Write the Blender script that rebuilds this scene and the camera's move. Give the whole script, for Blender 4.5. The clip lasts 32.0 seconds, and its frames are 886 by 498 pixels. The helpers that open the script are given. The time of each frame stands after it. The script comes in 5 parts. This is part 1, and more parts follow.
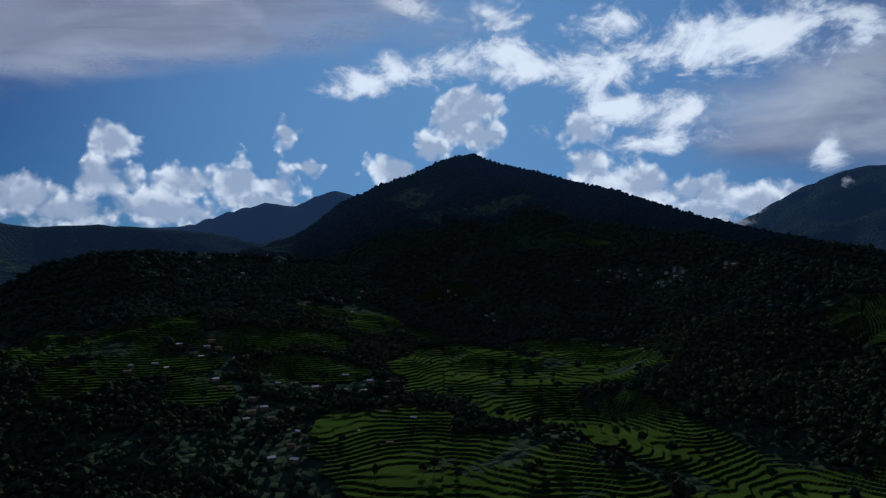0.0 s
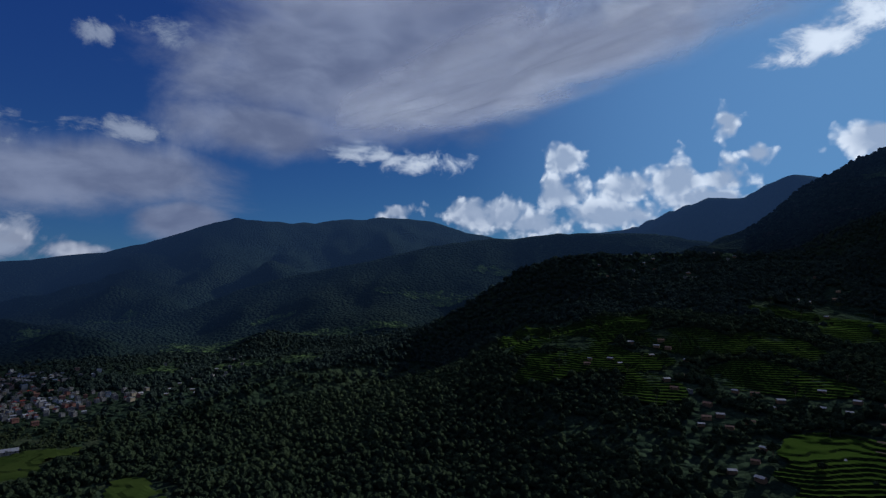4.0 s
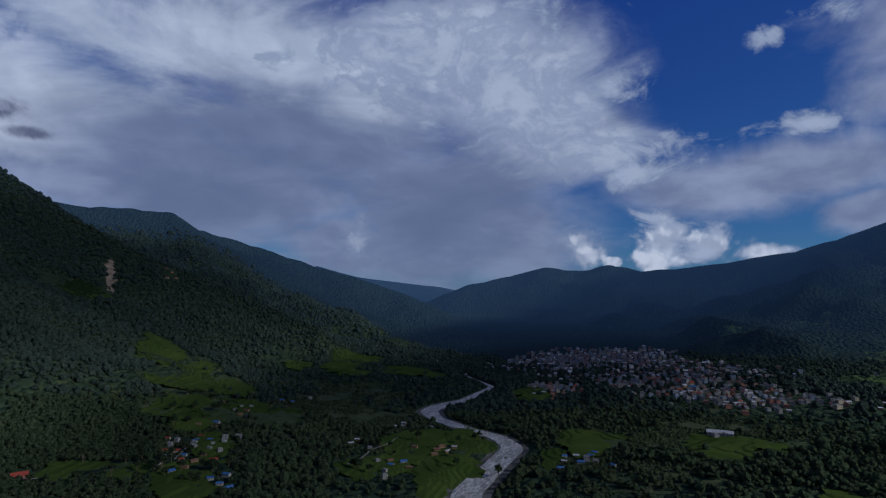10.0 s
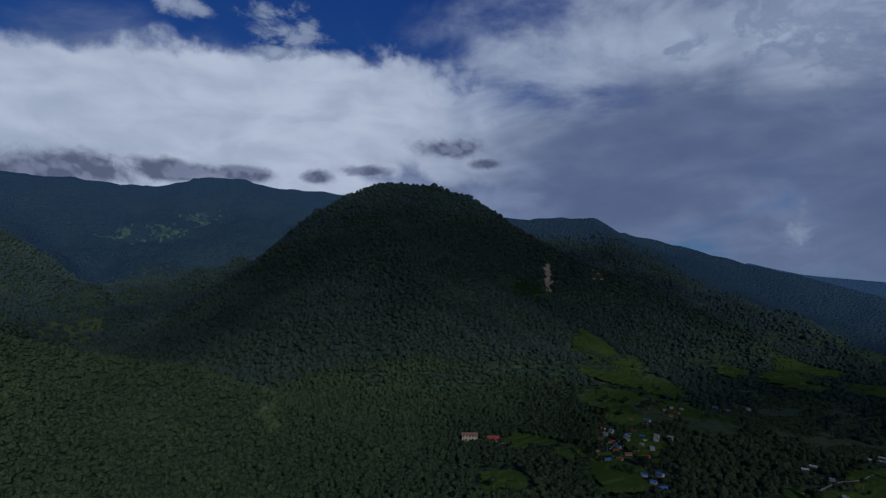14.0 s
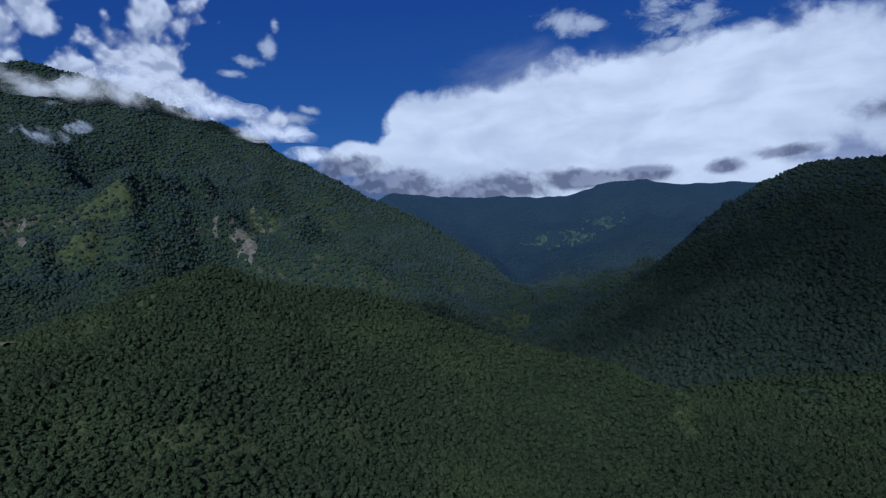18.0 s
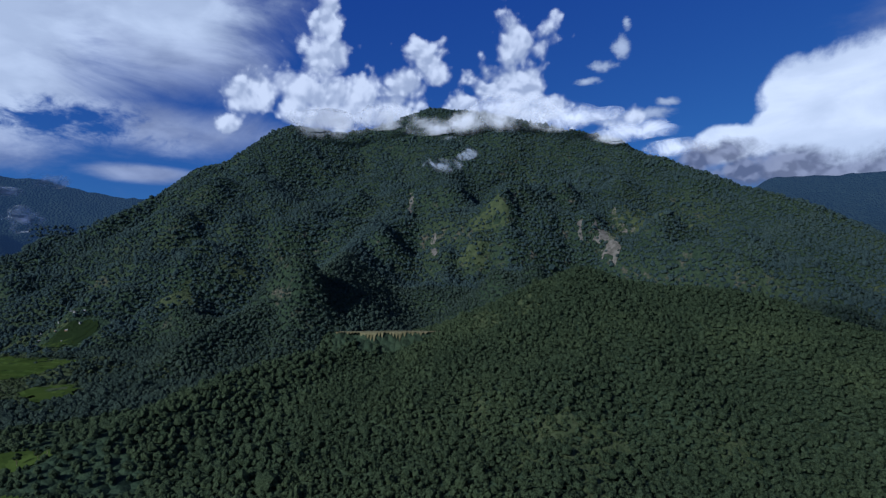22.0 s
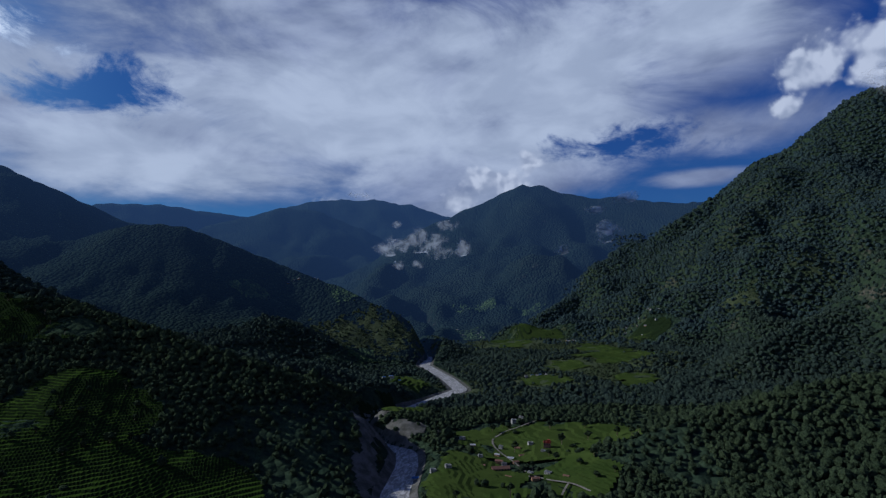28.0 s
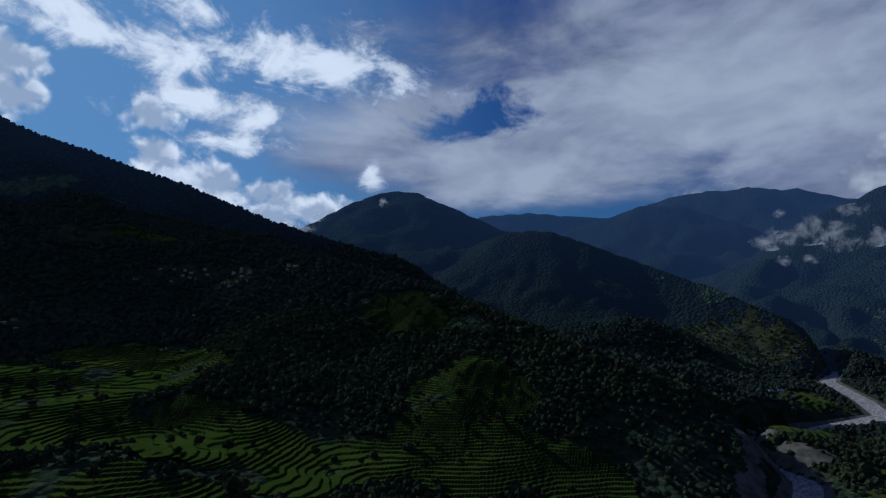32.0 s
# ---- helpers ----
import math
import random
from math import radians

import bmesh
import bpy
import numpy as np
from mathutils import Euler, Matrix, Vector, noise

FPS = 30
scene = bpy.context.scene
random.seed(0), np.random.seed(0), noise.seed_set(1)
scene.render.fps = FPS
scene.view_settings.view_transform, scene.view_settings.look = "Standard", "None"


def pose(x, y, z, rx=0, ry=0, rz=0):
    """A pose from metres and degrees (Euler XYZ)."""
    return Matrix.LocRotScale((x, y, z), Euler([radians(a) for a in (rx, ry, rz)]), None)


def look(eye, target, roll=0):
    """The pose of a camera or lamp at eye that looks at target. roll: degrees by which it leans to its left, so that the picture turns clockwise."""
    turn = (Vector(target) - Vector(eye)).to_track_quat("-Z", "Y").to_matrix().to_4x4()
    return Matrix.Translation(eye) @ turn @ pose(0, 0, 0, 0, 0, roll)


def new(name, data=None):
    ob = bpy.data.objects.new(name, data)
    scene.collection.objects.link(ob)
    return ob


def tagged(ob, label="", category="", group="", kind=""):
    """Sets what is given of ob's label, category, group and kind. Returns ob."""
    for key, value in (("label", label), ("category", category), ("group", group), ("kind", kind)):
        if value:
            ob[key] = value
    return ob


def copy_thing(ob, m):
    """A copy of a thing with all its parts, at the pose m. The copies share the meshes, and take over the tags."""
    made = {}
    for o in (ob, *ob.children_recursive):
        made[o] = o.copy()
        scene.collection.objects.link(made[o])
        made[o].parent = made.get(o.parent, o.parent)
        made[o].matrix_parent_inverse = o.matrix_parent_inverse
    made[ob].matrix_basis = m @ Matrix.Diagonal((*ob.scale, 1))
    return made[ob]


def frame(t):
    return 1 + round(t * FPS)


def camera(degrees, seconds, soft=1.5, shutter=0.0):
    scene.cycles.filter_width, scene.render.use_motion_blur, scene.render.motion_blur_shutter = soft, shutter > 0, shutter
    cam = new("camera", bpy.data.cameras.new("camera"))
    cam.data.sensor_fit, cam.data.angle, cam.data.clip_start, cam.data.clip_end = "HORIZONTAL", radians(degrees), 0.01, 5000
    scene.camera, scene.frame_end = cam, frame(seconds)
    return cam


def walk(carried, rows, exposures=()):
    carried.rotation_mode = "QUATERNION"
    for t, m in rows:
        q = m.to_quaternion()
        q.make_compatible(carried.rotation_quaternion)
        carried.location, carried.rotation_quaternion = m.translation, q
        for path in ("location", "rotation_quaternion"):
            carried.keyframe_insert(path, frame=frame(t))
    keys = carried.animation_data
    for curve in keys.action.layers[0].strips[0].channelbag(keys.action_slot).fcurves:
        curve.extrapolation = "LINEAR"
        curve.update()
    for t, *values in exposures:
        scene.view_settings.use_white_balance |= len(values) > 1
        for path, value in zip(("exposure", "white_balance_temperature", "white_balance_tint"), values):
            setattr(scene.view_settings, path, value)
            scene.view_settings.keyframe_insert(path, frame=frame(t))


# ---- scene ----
LENS, EYE_Z = 77.5, 160.0
cam = camera(LENS, 32.0, 1.3)
TURN = [
    (0, 0.0), (0.5, 5.31), (1, 11.03), (1.5, 16.32), (2, 21.94), (2.5, 27.21), (3.5, 38.3), (4.5, 49.55), (5, 55.23), (5.5, 60.47),
    (6, 66.09), (6.5, 71.23), (7, 76.73), (7.5, 81.82), (8, 87.24), (8.5, 92.24), (9, 97.6), (9.5, 102.64), (10, 108.02),
    (10.5, 113.04), (11, 118.21), (11.5, 122.04), (12, 127.15), (12.5, 132.84), (13, 138.97), (13.5, 144.32), (14, 149.83),
    (14.5, 154.84), (15.5, 165.0), (16.5, 175.26), (17, 180.4), (17.5, 185.17), (18, 190.22), (18.5, 194.97), (19, 199.94), (19.5, 204.46),
    (20, 209.27), (20.5, 213.71), (21, 218.49), (21.5, 222.5), (22, 226.77), (22.5, 230.79), (23, 235.19), (23.5, 239.36),
    (24, 244.06), (24.5, 248.53), (25, 253.25), (25.5, 257.65), (26.5, 266.8), (27.5, 276.0), (28, 280.86), (28.5, 285.25), (29, 289.95),
    (29.5, 294.27), (30, 298.85), (30.5, 302.85), (31, 307.2), (31.5, 312.35), (32, 317.2)]
walk(cam, [(t, pose(0, 0, EYE_Z, 94.35, 0, yaw)) for t, yaw in TURN],
     [(0, -0.72, 5900, 10), (3, -0.72, 5900, 10), (6, -0.72, 5900, 10), (9, -0.42, 5900, 10), (12, -0.60, 5800, 10), (14.5, -0.78, 5700, 10), (17, -0.37, 5480, 10), (20, -0.2, 5480, 10), (23, 0.0, 5600, 10), (25, -0.2, 5700, 10), (28, -0.45, 5700, 10), (30, -0.68, 5700, 10), (31, -0.8, 5700, 10), (32, -0.8, 5700, 10)])

# ---- world: sky, cloud cover and sun ----
SUN_BEARING, SUN_HEIGHT = -2.0, 28.0      # degrees, bearings run anticlockwise from +y


def bearing(az, el=0.0, d=1.0):
    a, e = radians(az), radians(el)
    return Vector((-d * math.sin(a) * math.cos(e), d * math.cos(a) * math.cos(e), d * math.sin(e)))


class Nodes:
    """A small helper to write node trees: each call adds a node, links or sets its inputs, and returns its first output."""

    def __init__(self, tree):
        self.tree = tree
        tree.nodes.clear()

    def __call__(self, kind, inputs=(), out=0, operation="", interpolation="", vector_type="", clamp=False):
        node = self.tree.nodes.new(kind)
        if operation:
            node.operation = operation
        if interpolation:
            node.interpolation_type = interpolation
        if vector_type:
            node.vector_type = vector_type
        if clamp:
            node.use_clamp = True
        pairs = inputs.items() if isinstance(inputs, dict) else enumerate(inputs)
        for key, value in pairs:
            if value is None:
                continue
            if isinstance(value, bpy.types.NodeSocket):
                self.tree.links.new(value, node.inputs[key])
            else:
                node.inputs[key].default_value = value
        return node.outputs[out] if len(node.outputs) else None

    def math(self, op, a, b=None, c=None, clamp=False):
        return self("ShaderNodeMath", (a, b, c), operation=op, clamp=clamp)

    def vec(self, op, a, b=None, out=0):
        return self("ShaderNodeVectorMath", (a, b), out=out, operation=op)

    def mix(self, f, a, b, blend="MIX"):
        node = self.tree.nodes.new("ShaderNodeMix")
        node.data_type, node.blend_type = "RGBA", blend
        for key, value in ((0, f), (6, a), (7, b)):
            if isinstance(value, bpy.types.NodeSocket):
                self.tree.links.new(value, node.inputs[key])
            else:
                node.inputs[key].default_value = value
        return node.outputs[2]

    def ramp(self, f, a, b, lo=0.0, hi=1.0, smooth=True):
        return self("ShaderNodeMapRange", (f, a, b, lo, hi), interpolation="SMOOTHSTEP" if smooth else "LINEAR")

    def noise(self, vector, scale, detail=6.0, rough=0.55, lac=2.0, distort=0.0):
        return self("ShaderNodeTexNoise", {"Vector": vector, "Scale": scale, "Detail": detail, "Roughness": rough, "Lacunarity": lac, "Distortion": distort})


# Cloud masses: bearing, height, half width, half height, all in degrees.
SOUTH = [(37.2, 8.0, 3.5, 2.6), (31.3, 13.3, 2.3, 2.3), (31.8, 10.0, 3.2, 2.5), (25.2, 10.1, 3.2, 2.4), (20.6, 10.4, 3.3, 2.5), (16.3, 10.4, 3.3, 2.5), (13.6, 12.2, 2.1, 1.7), (16.2, 15.4, 1.7, 2.2), (357.3, 18.7, 4.1, 3.2), (355.5, 15.9, 3.2, 2.3), (1.4, 14.5, 3.5, 2.4), (4.9, 12.5, 3.2, 1.9), (359.0, 17.0, 3.5, 2.9), (345.7, 16.0, 3.1, 2.1), (345.2, 12.7, 2.3, 2.5), (34.3, 6.8, 5.8, 2.0), (26.6, 7.4, 7.8, 2.2), (17.9, 8.4, 6.6, 2.3)]
STREAK = [(12.0, 19.9, 2.6, 0.9), (8.0, 20.9, 3.5, 1.2), (2.6, 21.9, 4.9, 1.7), (357.8, 22.9, 4.4, 1.9), (354.2, 23.7, 4.3, 1.6), (350.1, 22.1, 4.3, 1.1), (341.4, 25.5, 3.3, 1.7), (354.8, 27.3, 3.2, 1.4), (3.9, 28.2, 3.5, 1.2), (345.5, 21.9, 3.4, 0.8)]
BANK = [(48.8, 8.2, 3.1, 1.4), (40.1, 8.2, 5.1, 2.8)]
EAST = [(86.0, 5.2, 2.7, 2.2), (82.3, 4.0, 3.3, 2.0), (94.0, 3.9, 1.5, 1.2), (93.8, 4.4, 1.9, 2.0), (85.7, 4.3, 2.1, 2.3), (81.9, 4.2, 1.9, 1.9), (78.6, 3.5, 3.1, 0.8), (117.0, 5.3, 1.8, 1.7)]
ROW = [(93.6, 3.5, 1.5, 1.8), (94.6, 5.3, 0.9, 1.2), (85.9, 4.3, 2.5, 2.8), (86.8, 2.9, 2.3, 1.5), (81.8, 4.2, 3.2, 1.9), (84.0, 2.9, 4.0, 1.3), (78.1, 3.6, 2.8, 1.0), (91.1, 2.9, 1.2, 0.5), (94.2, 5.4, 1.2, 0.6), (93.4, 3.4, 1.8, 1.3), (91.0, 2.7, 1.2, 0.5)]
SHELF = [(117.5, 5.2, 1.6, 1.4), (93.7, 18.6, 4.6, 2.9), (89.6, 13.5, 5.7, 2.3), (90.7, 20.2, 3.5, 1.7), (106.2, 23.3, 11.4, 5.2), (99.0, 19.8, 8.1, 4.6)]
ANVIL = [(180.0, 10.3, 15.0, 2.6), (166.0, 10.6, 13.0, 2.4), (186.1, 16.5, 10.7, 4.0), (180.2, 17.8, 9.8, 4.6), (168.4, 17.2, 14.7, 5.8), (157.0, 17.6, 15.1, 6.1), (146.2, 16.0, 12.4, 5.2), (192.8, 14.4, 5.5, 2.2), (185.0, 18.4, 4.0, 2.6), (198.6, 13.6, 3.5, 1.9), (188.3, 13.0, 6.8, 2.3), (179.0, 13.3, 14.8, 2.9), (165.5, 13.2, 14.6, 2.9)]
TOWERS = [(239.0, 26.9, 2.3, 3.3), (238.6, 23.0, 3.3, 3.0), (237.8, 19.2, 6.1, 3.9), (231.8, 18.5, 3.6, 3.0), (228.5, 22.8, 2.6, 3.0), (230.5, 20.8, 3.0, 2.6), (246.6, 18.7, 2.5, 2.2), (248.3, 15.9, 1.7, 1.1), (218.8, 24.2, 4.5, 3.3), (219.6, 21.0, 5.3, 3.0), (218.0, 18.0, 7.0, 2.4), (224.8, 18.2, 3.4, 2.3), (211.4, 16.8, 4.9, 1.5), (241.4, 17.6, 2.6, 2.1)]
NORTH = [(290.6, 9.0, 2.3, 0.7)]
WEST = [(344.9, 22.8, 5.7, 2.6), (337.1, 22.4, 7.1, 2.8), (328.6, 22.4, 6.3, 2.6), (321.5, 21.9, 4.6, 1.9), (355.4, 22.0, 4.2, 1.2), (340.6, 17.4, 7.5, 1.8), (336.3, 16.5, 5.0, 1.7), (338.4, 14.2, 6.0, 1.5), (342.9, 10.9, 5.0, 2.1), (337.7, 8.5, 5.5, 1.6), (324.6, 11.7, 1.5, 1.7), (330.6, 8.3, 2.8, 1.2)]
SOUTH_END = [(339.3, 10.4, 4.1, 2.1), (335.2, 9.6, 4.2, 2.5), (330.5, 7.8, 4.1, 1.9), (326.0, 8.3, 3.2, 1.5), (334.3, 7.4, 8.4, 1.7)]
WISPS = [(177.9, 26.4, 2.3, 1.0), (174.9, 25.9, 2.3, 0.8), (168.3, 26.0, 2.9, 1.0), (165.9, 24.6, 3.4, 1.5), (167.4, 23.1, 2.6, 0.7), (53.6, 13.8, 3.7, 0.9), (45.8, 13.1, 4.2, 0.9), (24.4, 26.1, 4.6, 2.0), (74.0, 14.4, 3.5, 1.2), (71.1, 22.7, 2.3, 1.4), (76.5, 22.4, 1.6, 1.0), (90.2, 19.3, 2.9, 2.0), (87.8, 11.7, 4.3, 1.5), (207.8, 25.5, 0.4, 0.6), (208.3, 23.3, 0.6, 0.9), (210.1, 21.8, 1.2, 0.4), (211.9, 20.6, 1.0, 0.3), (206.3, 17.1, 2.2, 0.5), (204.0, 18.0, 1.0, 0.4)]
NORTH_PUFFS = [(272.0, 13.2, 1.7, 2.0), (275.1, 11.4, 3.8, 2.1), (279.2, 9.0, 2.8, 1.6)]
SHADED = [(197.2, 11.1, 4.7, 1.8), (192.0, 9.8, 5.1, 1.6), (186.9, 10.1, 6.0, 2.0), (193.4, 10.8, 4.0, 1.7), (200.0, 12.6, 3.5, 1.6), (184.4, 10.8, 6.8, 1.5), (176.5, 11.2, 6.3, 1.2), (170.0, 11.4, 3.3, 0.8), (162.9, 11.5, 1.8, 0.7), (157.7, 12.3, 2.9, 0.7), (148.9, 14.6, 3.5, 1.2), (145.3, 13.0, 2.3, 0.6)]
PUFFS = (SOUTH, SOUTH_END, BANK, TOWERS, NORTH_PUFFS, ROW)
FEATHERS = (EAST, STREAK, SHELF, WISPS, NORTH, WEST)
SHEETS = (ANVIL,)
DECK = [(42.3, 26.1, 17.4, 5.3), (54.3, 20.9, 15.7, 5.3), (61.4, 15.8, 8.9, 2.8), (29.8, 24.0, 8.1, 2.1)]
DECK_END = [(102.3, 18.3, 9.0, 7.1), (95.8, 14.0, 8.1, 3.6), (79.1, 10.2, 11.7, 3.1), (102.4, 6.4, 10.3, 5.7), (69.8, 6.7, 3.5, 1.7)]
STORM = [(119.0, 4.8, 11.0, 4.0), (108.0, 4.3, 8.0, 3.6), (124.8, 21.3, 20.0, 7.8), (105.6, 22.8, 12.5, 6.9), (128.9, 9.3, 18.4, 7.5), (108.3, 8.3, 14.5, 8.0), (93.7, 14.7, 7.5, 3.5), (76.9, 10.7, 10.2, 2.7)]
STORM_END = [(143.9, 12.5, 23.0, 9.2), (120.7, 17.3, 19.2, 11.5), (108.5, 7.4, 12.9, 7.5), (168.4, 17.6, 15.9, 4.8)]
THIN = [(269.3, 19.2, 17.1, 6.8), (254.7, 24.4, 8.7, 4.4), (259.6, 15.1, 13.6, 2.7), (272.6, 11.6, 8.8, 2.3), (255.8, 10.7, 4.4, 0.8)]
THIN_END = [(286.0, 19.2, 27.7, 8.6), (307.8, 13.3, 19.1, 4.7), (268.2, 22.0, 17.6, 7.3), (254.7, 22.0, 10.4, 4.7), (316.9, 14.1, 10.4, 3.3)]
WEST_VEIL = [(294.0, 19.3, 21.4, 10.1), (313.8, 15.3, 18.0, 5.2), (282.6, 12.8, 10.5, 6.2)]
VEILS = (DECK, DECK_END, STORM, STORM_END, THIN, THIN_END, WEST_VEIL,)
BLUE = [(161.2, 24.0, 8.1, 2.4), (148.7, 21.1, 2.6, 1.6)]
BLUE_WEST = [(312.2, 18.2, 4.0, 2.3), (261.8, 14.4, 6.1, 1.9), (331.2, 23.7, 3.0, 1.0)]
BLUE_THIN = [(313.6, 17.0, 4.9, 2.0)]
HOLES = (BLUE, BLUE_WEST, BLUE_THIN,)
STORM_BASE = [(124.4, 13.3, 17.2, 4.2), (131.1, 8.1, 12.0, 5.8), (108.3, 8.9, 14.5, 6.8)]
STORM_FAR = [(126.3, 16.1, 18.1, 5.1), (108.5, 7.4, 13.8, 7.0)]
EAST_SHADE = [(103.8, 10.1, 7.9, 5.1)]
WEST_SHADE = [(312.0, 24.0, 10.0, 3.0)]
GREYS = (STORM_BASE, STORM_FAR, EAST_SHADE, WEST_SHADE,)


SHELF_LIGHT = [(113.1, 22.8, 14.3, 6.2), (97.8, 19.2, 8.7, 5.8), (90.8, 14.1, 6.9, 2.6), (105.7, 25.4, 8.6, 3.5), (122, 23.5, 18, 6), (138, 22, 12, 5)]
THIN_LIGHT = [(269.3, 19.6, 18.0, 6.8), (254.7, 24.4, 8.7, 4.4)]
NORTH_LIGHT = [(292.9, 17.5, 30.8, 8.4), (268.2, 21.5, 18.6, 7.2), (308, 12, 14, 4)]
ANVIL_LIGHT = [(144.2, 19.7, 10.0, 4.5)]
WEST_LIGHT = [(328.5, 17.8, 11.3, 4.0), (338.6, 19.7, 10.8, 4.9)]
DECK_LIGHT = [(46.6, 18.2, 9.6, 1.6), (32.5, 22.2, 8.4, 2.2), (23.9, 23.9, 5.3, 1.4)]
LIGHTS = (DECK_LIGHT, SHELF_LIGHT, THIN_LIGHT, NORTH_LIGHT, ANVIL_LIGHT, WEST_LIGHT)

world = bpy.data.worlds.new("sky")
scene.world = world
world.use_nodes = True
n = Nodes(world.node_tree)
way = n("ShaderNodeTexCoord")            # generated: the way that one looks
sky = n("ShaderNodeTexSky")
air = sky.node
air.sky_type, air.sun_disc, air.sun_elevation, air.sun_rotation = "NISHITA", False, radians(SUN_HEIGHT), radians(-SUN_BEARING)
air.altitude, air.air_density, air.dust_density, air.ozone_density = 1200.0, 1.0, 0.6, 2.5


SECTORS = [n("ShaderNodeMapping", {"Vector": way, "Rotation": (0, 0, radians(-20.0 * k))}) for k in range(18)]   # the way, turned so that y is each sector's middle


def masses(banks):
    """How deep a direction lies inside the nearest of the cloud masses: 1 at a centre, 0 at a rim, falling on outside."""
    least = 3.0
    for az, el, rx, rz in (m for bank in banks for m in bank):
        k = round(az / 20) % 18
        at, size = bearing(az - 20 * k, el), (1 / math.sin(radians(rx)), 1.3, 1 / math.sin(radians(rz)))
        away = n("ShaderNodeVectorMath", (SECTORS[k], size, [-p * q for p, q in zip(at, size)]), operation="MULTIPLY_ADD")
        least = n.math("MINIMUM", n.vec("LENGTH", away, out=1), least)
    return n.math("SUBTRACT", 1.0, least)


flat = n.vec("MULTIPLY", way, (1.0, 1.0, 2.2))
veil_noise = n.noise(flat, 3.2, 9.0, 0.58, 2.1, 0.5)
puff_noise = n.noise(way, 9.0, 8.0, 0.52, 2.1, 0.2)
bent = n.vec("ADD", way, n.vec("MULTIPLY", n.vec("SUBTRACT", puff_noise.node.outputs["Color"], (0.5, 0.5, 0.5)), (0.06, 0.06, 0.06)))


def billows(shift):
    """Cauliflower lumps: high in the middle of each, low between them."""
    lump = n("ShaderNodeTexVoronoi", {"Vector": n.vec("ADD", bent, shift), "Scale": 26.0, "Detail": 2.0, "Roughness": 0.55})
    lump.node.feature = "SMOOTH_F1"
    return n.math("SUBTRACT", 0.5, lump)


lumps = billows((0, 0, 0))
lumps_up = billows(bearing(SUN_BEARING, 60, 0.012))
veil_depth = masses(VEILS)
hole_depth = masses(HOLES)
puff_depth = masses(PUFFS)
grey_depth = masses(GREYS)
light_depth = masses(LIGHTS)
veil = n.math("ADD", veil_depth, n.math("MULTIPLY", n.math("SUBTRACT", veil_noise, 0.46), 2.2))
puff_body = n.math("ADD", puff_depth, n.math("MULTIPLY", n.math("SUBTRACT", puff_noise, 0.43), 2.2))
puff_body = n.math("ADD", puff_body, n.math("MULTIPLY", lumps, 0.9))
puff = n.ramp(puff_body, 0.0, 0.5)
feather_grain = n.math("ADD", n.math("MULTIPLY", n.noise(n.vec("MULTIPLY", way, (1.0, 1.0, 1.6)), 9.0, 10.0, 0.60, 2.1, 0.8), 0.72),
                       n.math("MULTIPLY", n.noise(n.vec("MULTIPLY", way, (1.0, 1.0, 1.5)), 30.0, 8.0, 0.65, 2.1, 0.5), 0.28))
feather_body = n.math("ADD", masses(FEATHERS), n.math("MULTIPLY", n.math("SUBTRACT", feather_grain, 0.48), 6.0))
hole = n.ramp(n.math("ADD", hole_depth, n.math("MULTIPLY", n.math("SUBTRACT", feather_grain, 0.5), -5.0)), -0.35, 0.75)
veil = n.math("MULTIPLY", n.ramp(veil, -0.35, 0.55), n.math("SUBTRACT", 1.0, hole))
feather = n.ramp(feather_body, -0.1, 0.75)
sheet_body = n.math("ADD", masses(SHEETS), n.math("MULTIPLY", n.math("SUBTRACT", puff_noise, 0.45), 1.5))
sheet = n.math("MULTIPLY", n.ramp(sheet_body, 0.0, 0.30), n.ramp(n.vec("DOT_PRODUCT", way, bearing(184, 14), out=1), 0.72, 0.90))
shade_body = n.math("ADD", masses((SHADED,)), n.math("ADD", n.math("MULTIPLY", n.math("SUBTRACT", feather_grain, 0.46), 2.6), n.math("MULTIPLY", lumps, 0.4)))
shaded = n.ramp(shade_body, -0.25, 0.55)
grey = n.ramp(n.math("ADD", grey_depth, n.math("MULTIPLY", n.math("SUBTRACT", veil_noise, 0.5), 2.0)), -0.5, 0.9)
light = n.ramp(n.math("ADD", light_depth, n.math("MULTIPLY", n.math("SUBTRACT", veil_noise, 0.5), 2.6)), -0.3, 0.7)
relief = n.ramp(n.math("ADD", n.math("SUBTRACT", lumps, lumps_up), n.math("MULTIPLY", n.math("SUBTRACT", puff_noise, 0.5), 0.9)), -0.26, 0.30)
sunward = n.ramp(n.vec("DOT_PRODUCT", way, bearing(SUN_BEARING, SUN_HEIGHT), out=1), 0.35, 0.92)
texture = n.noise(flat, 9.0, 7.0, 0.5, 2.0, 0.3)
sky_colour = n("ShaderNodeVectorMath", (sky, (0.019, 0.037, 0.038), (0.0, 0.0, 0.15)), operation="MULTIPLY_ADD")
glow = n.ramp(n.vec("DOT_PRODUCT", way, bearing(SUN_BEARING, 20), out=1), 0.70, 1.0)
sky_colour = n.mix(n.math("MULTIPLY", glow, 0.58), sky_colour, (0.26, 0.54, 0.95, 1))
veil_colour = n.mix(n.ramp(texture, 0.30, 0.70), (0.21, 0.25, 0.39, 1), (0.36, 0.41, 0.57, 1))
veil_colour = n.mix(n.math("MULTIPLY", grey, 0.85), veil_colour, (0.155, 0.195, 0.32, 1))
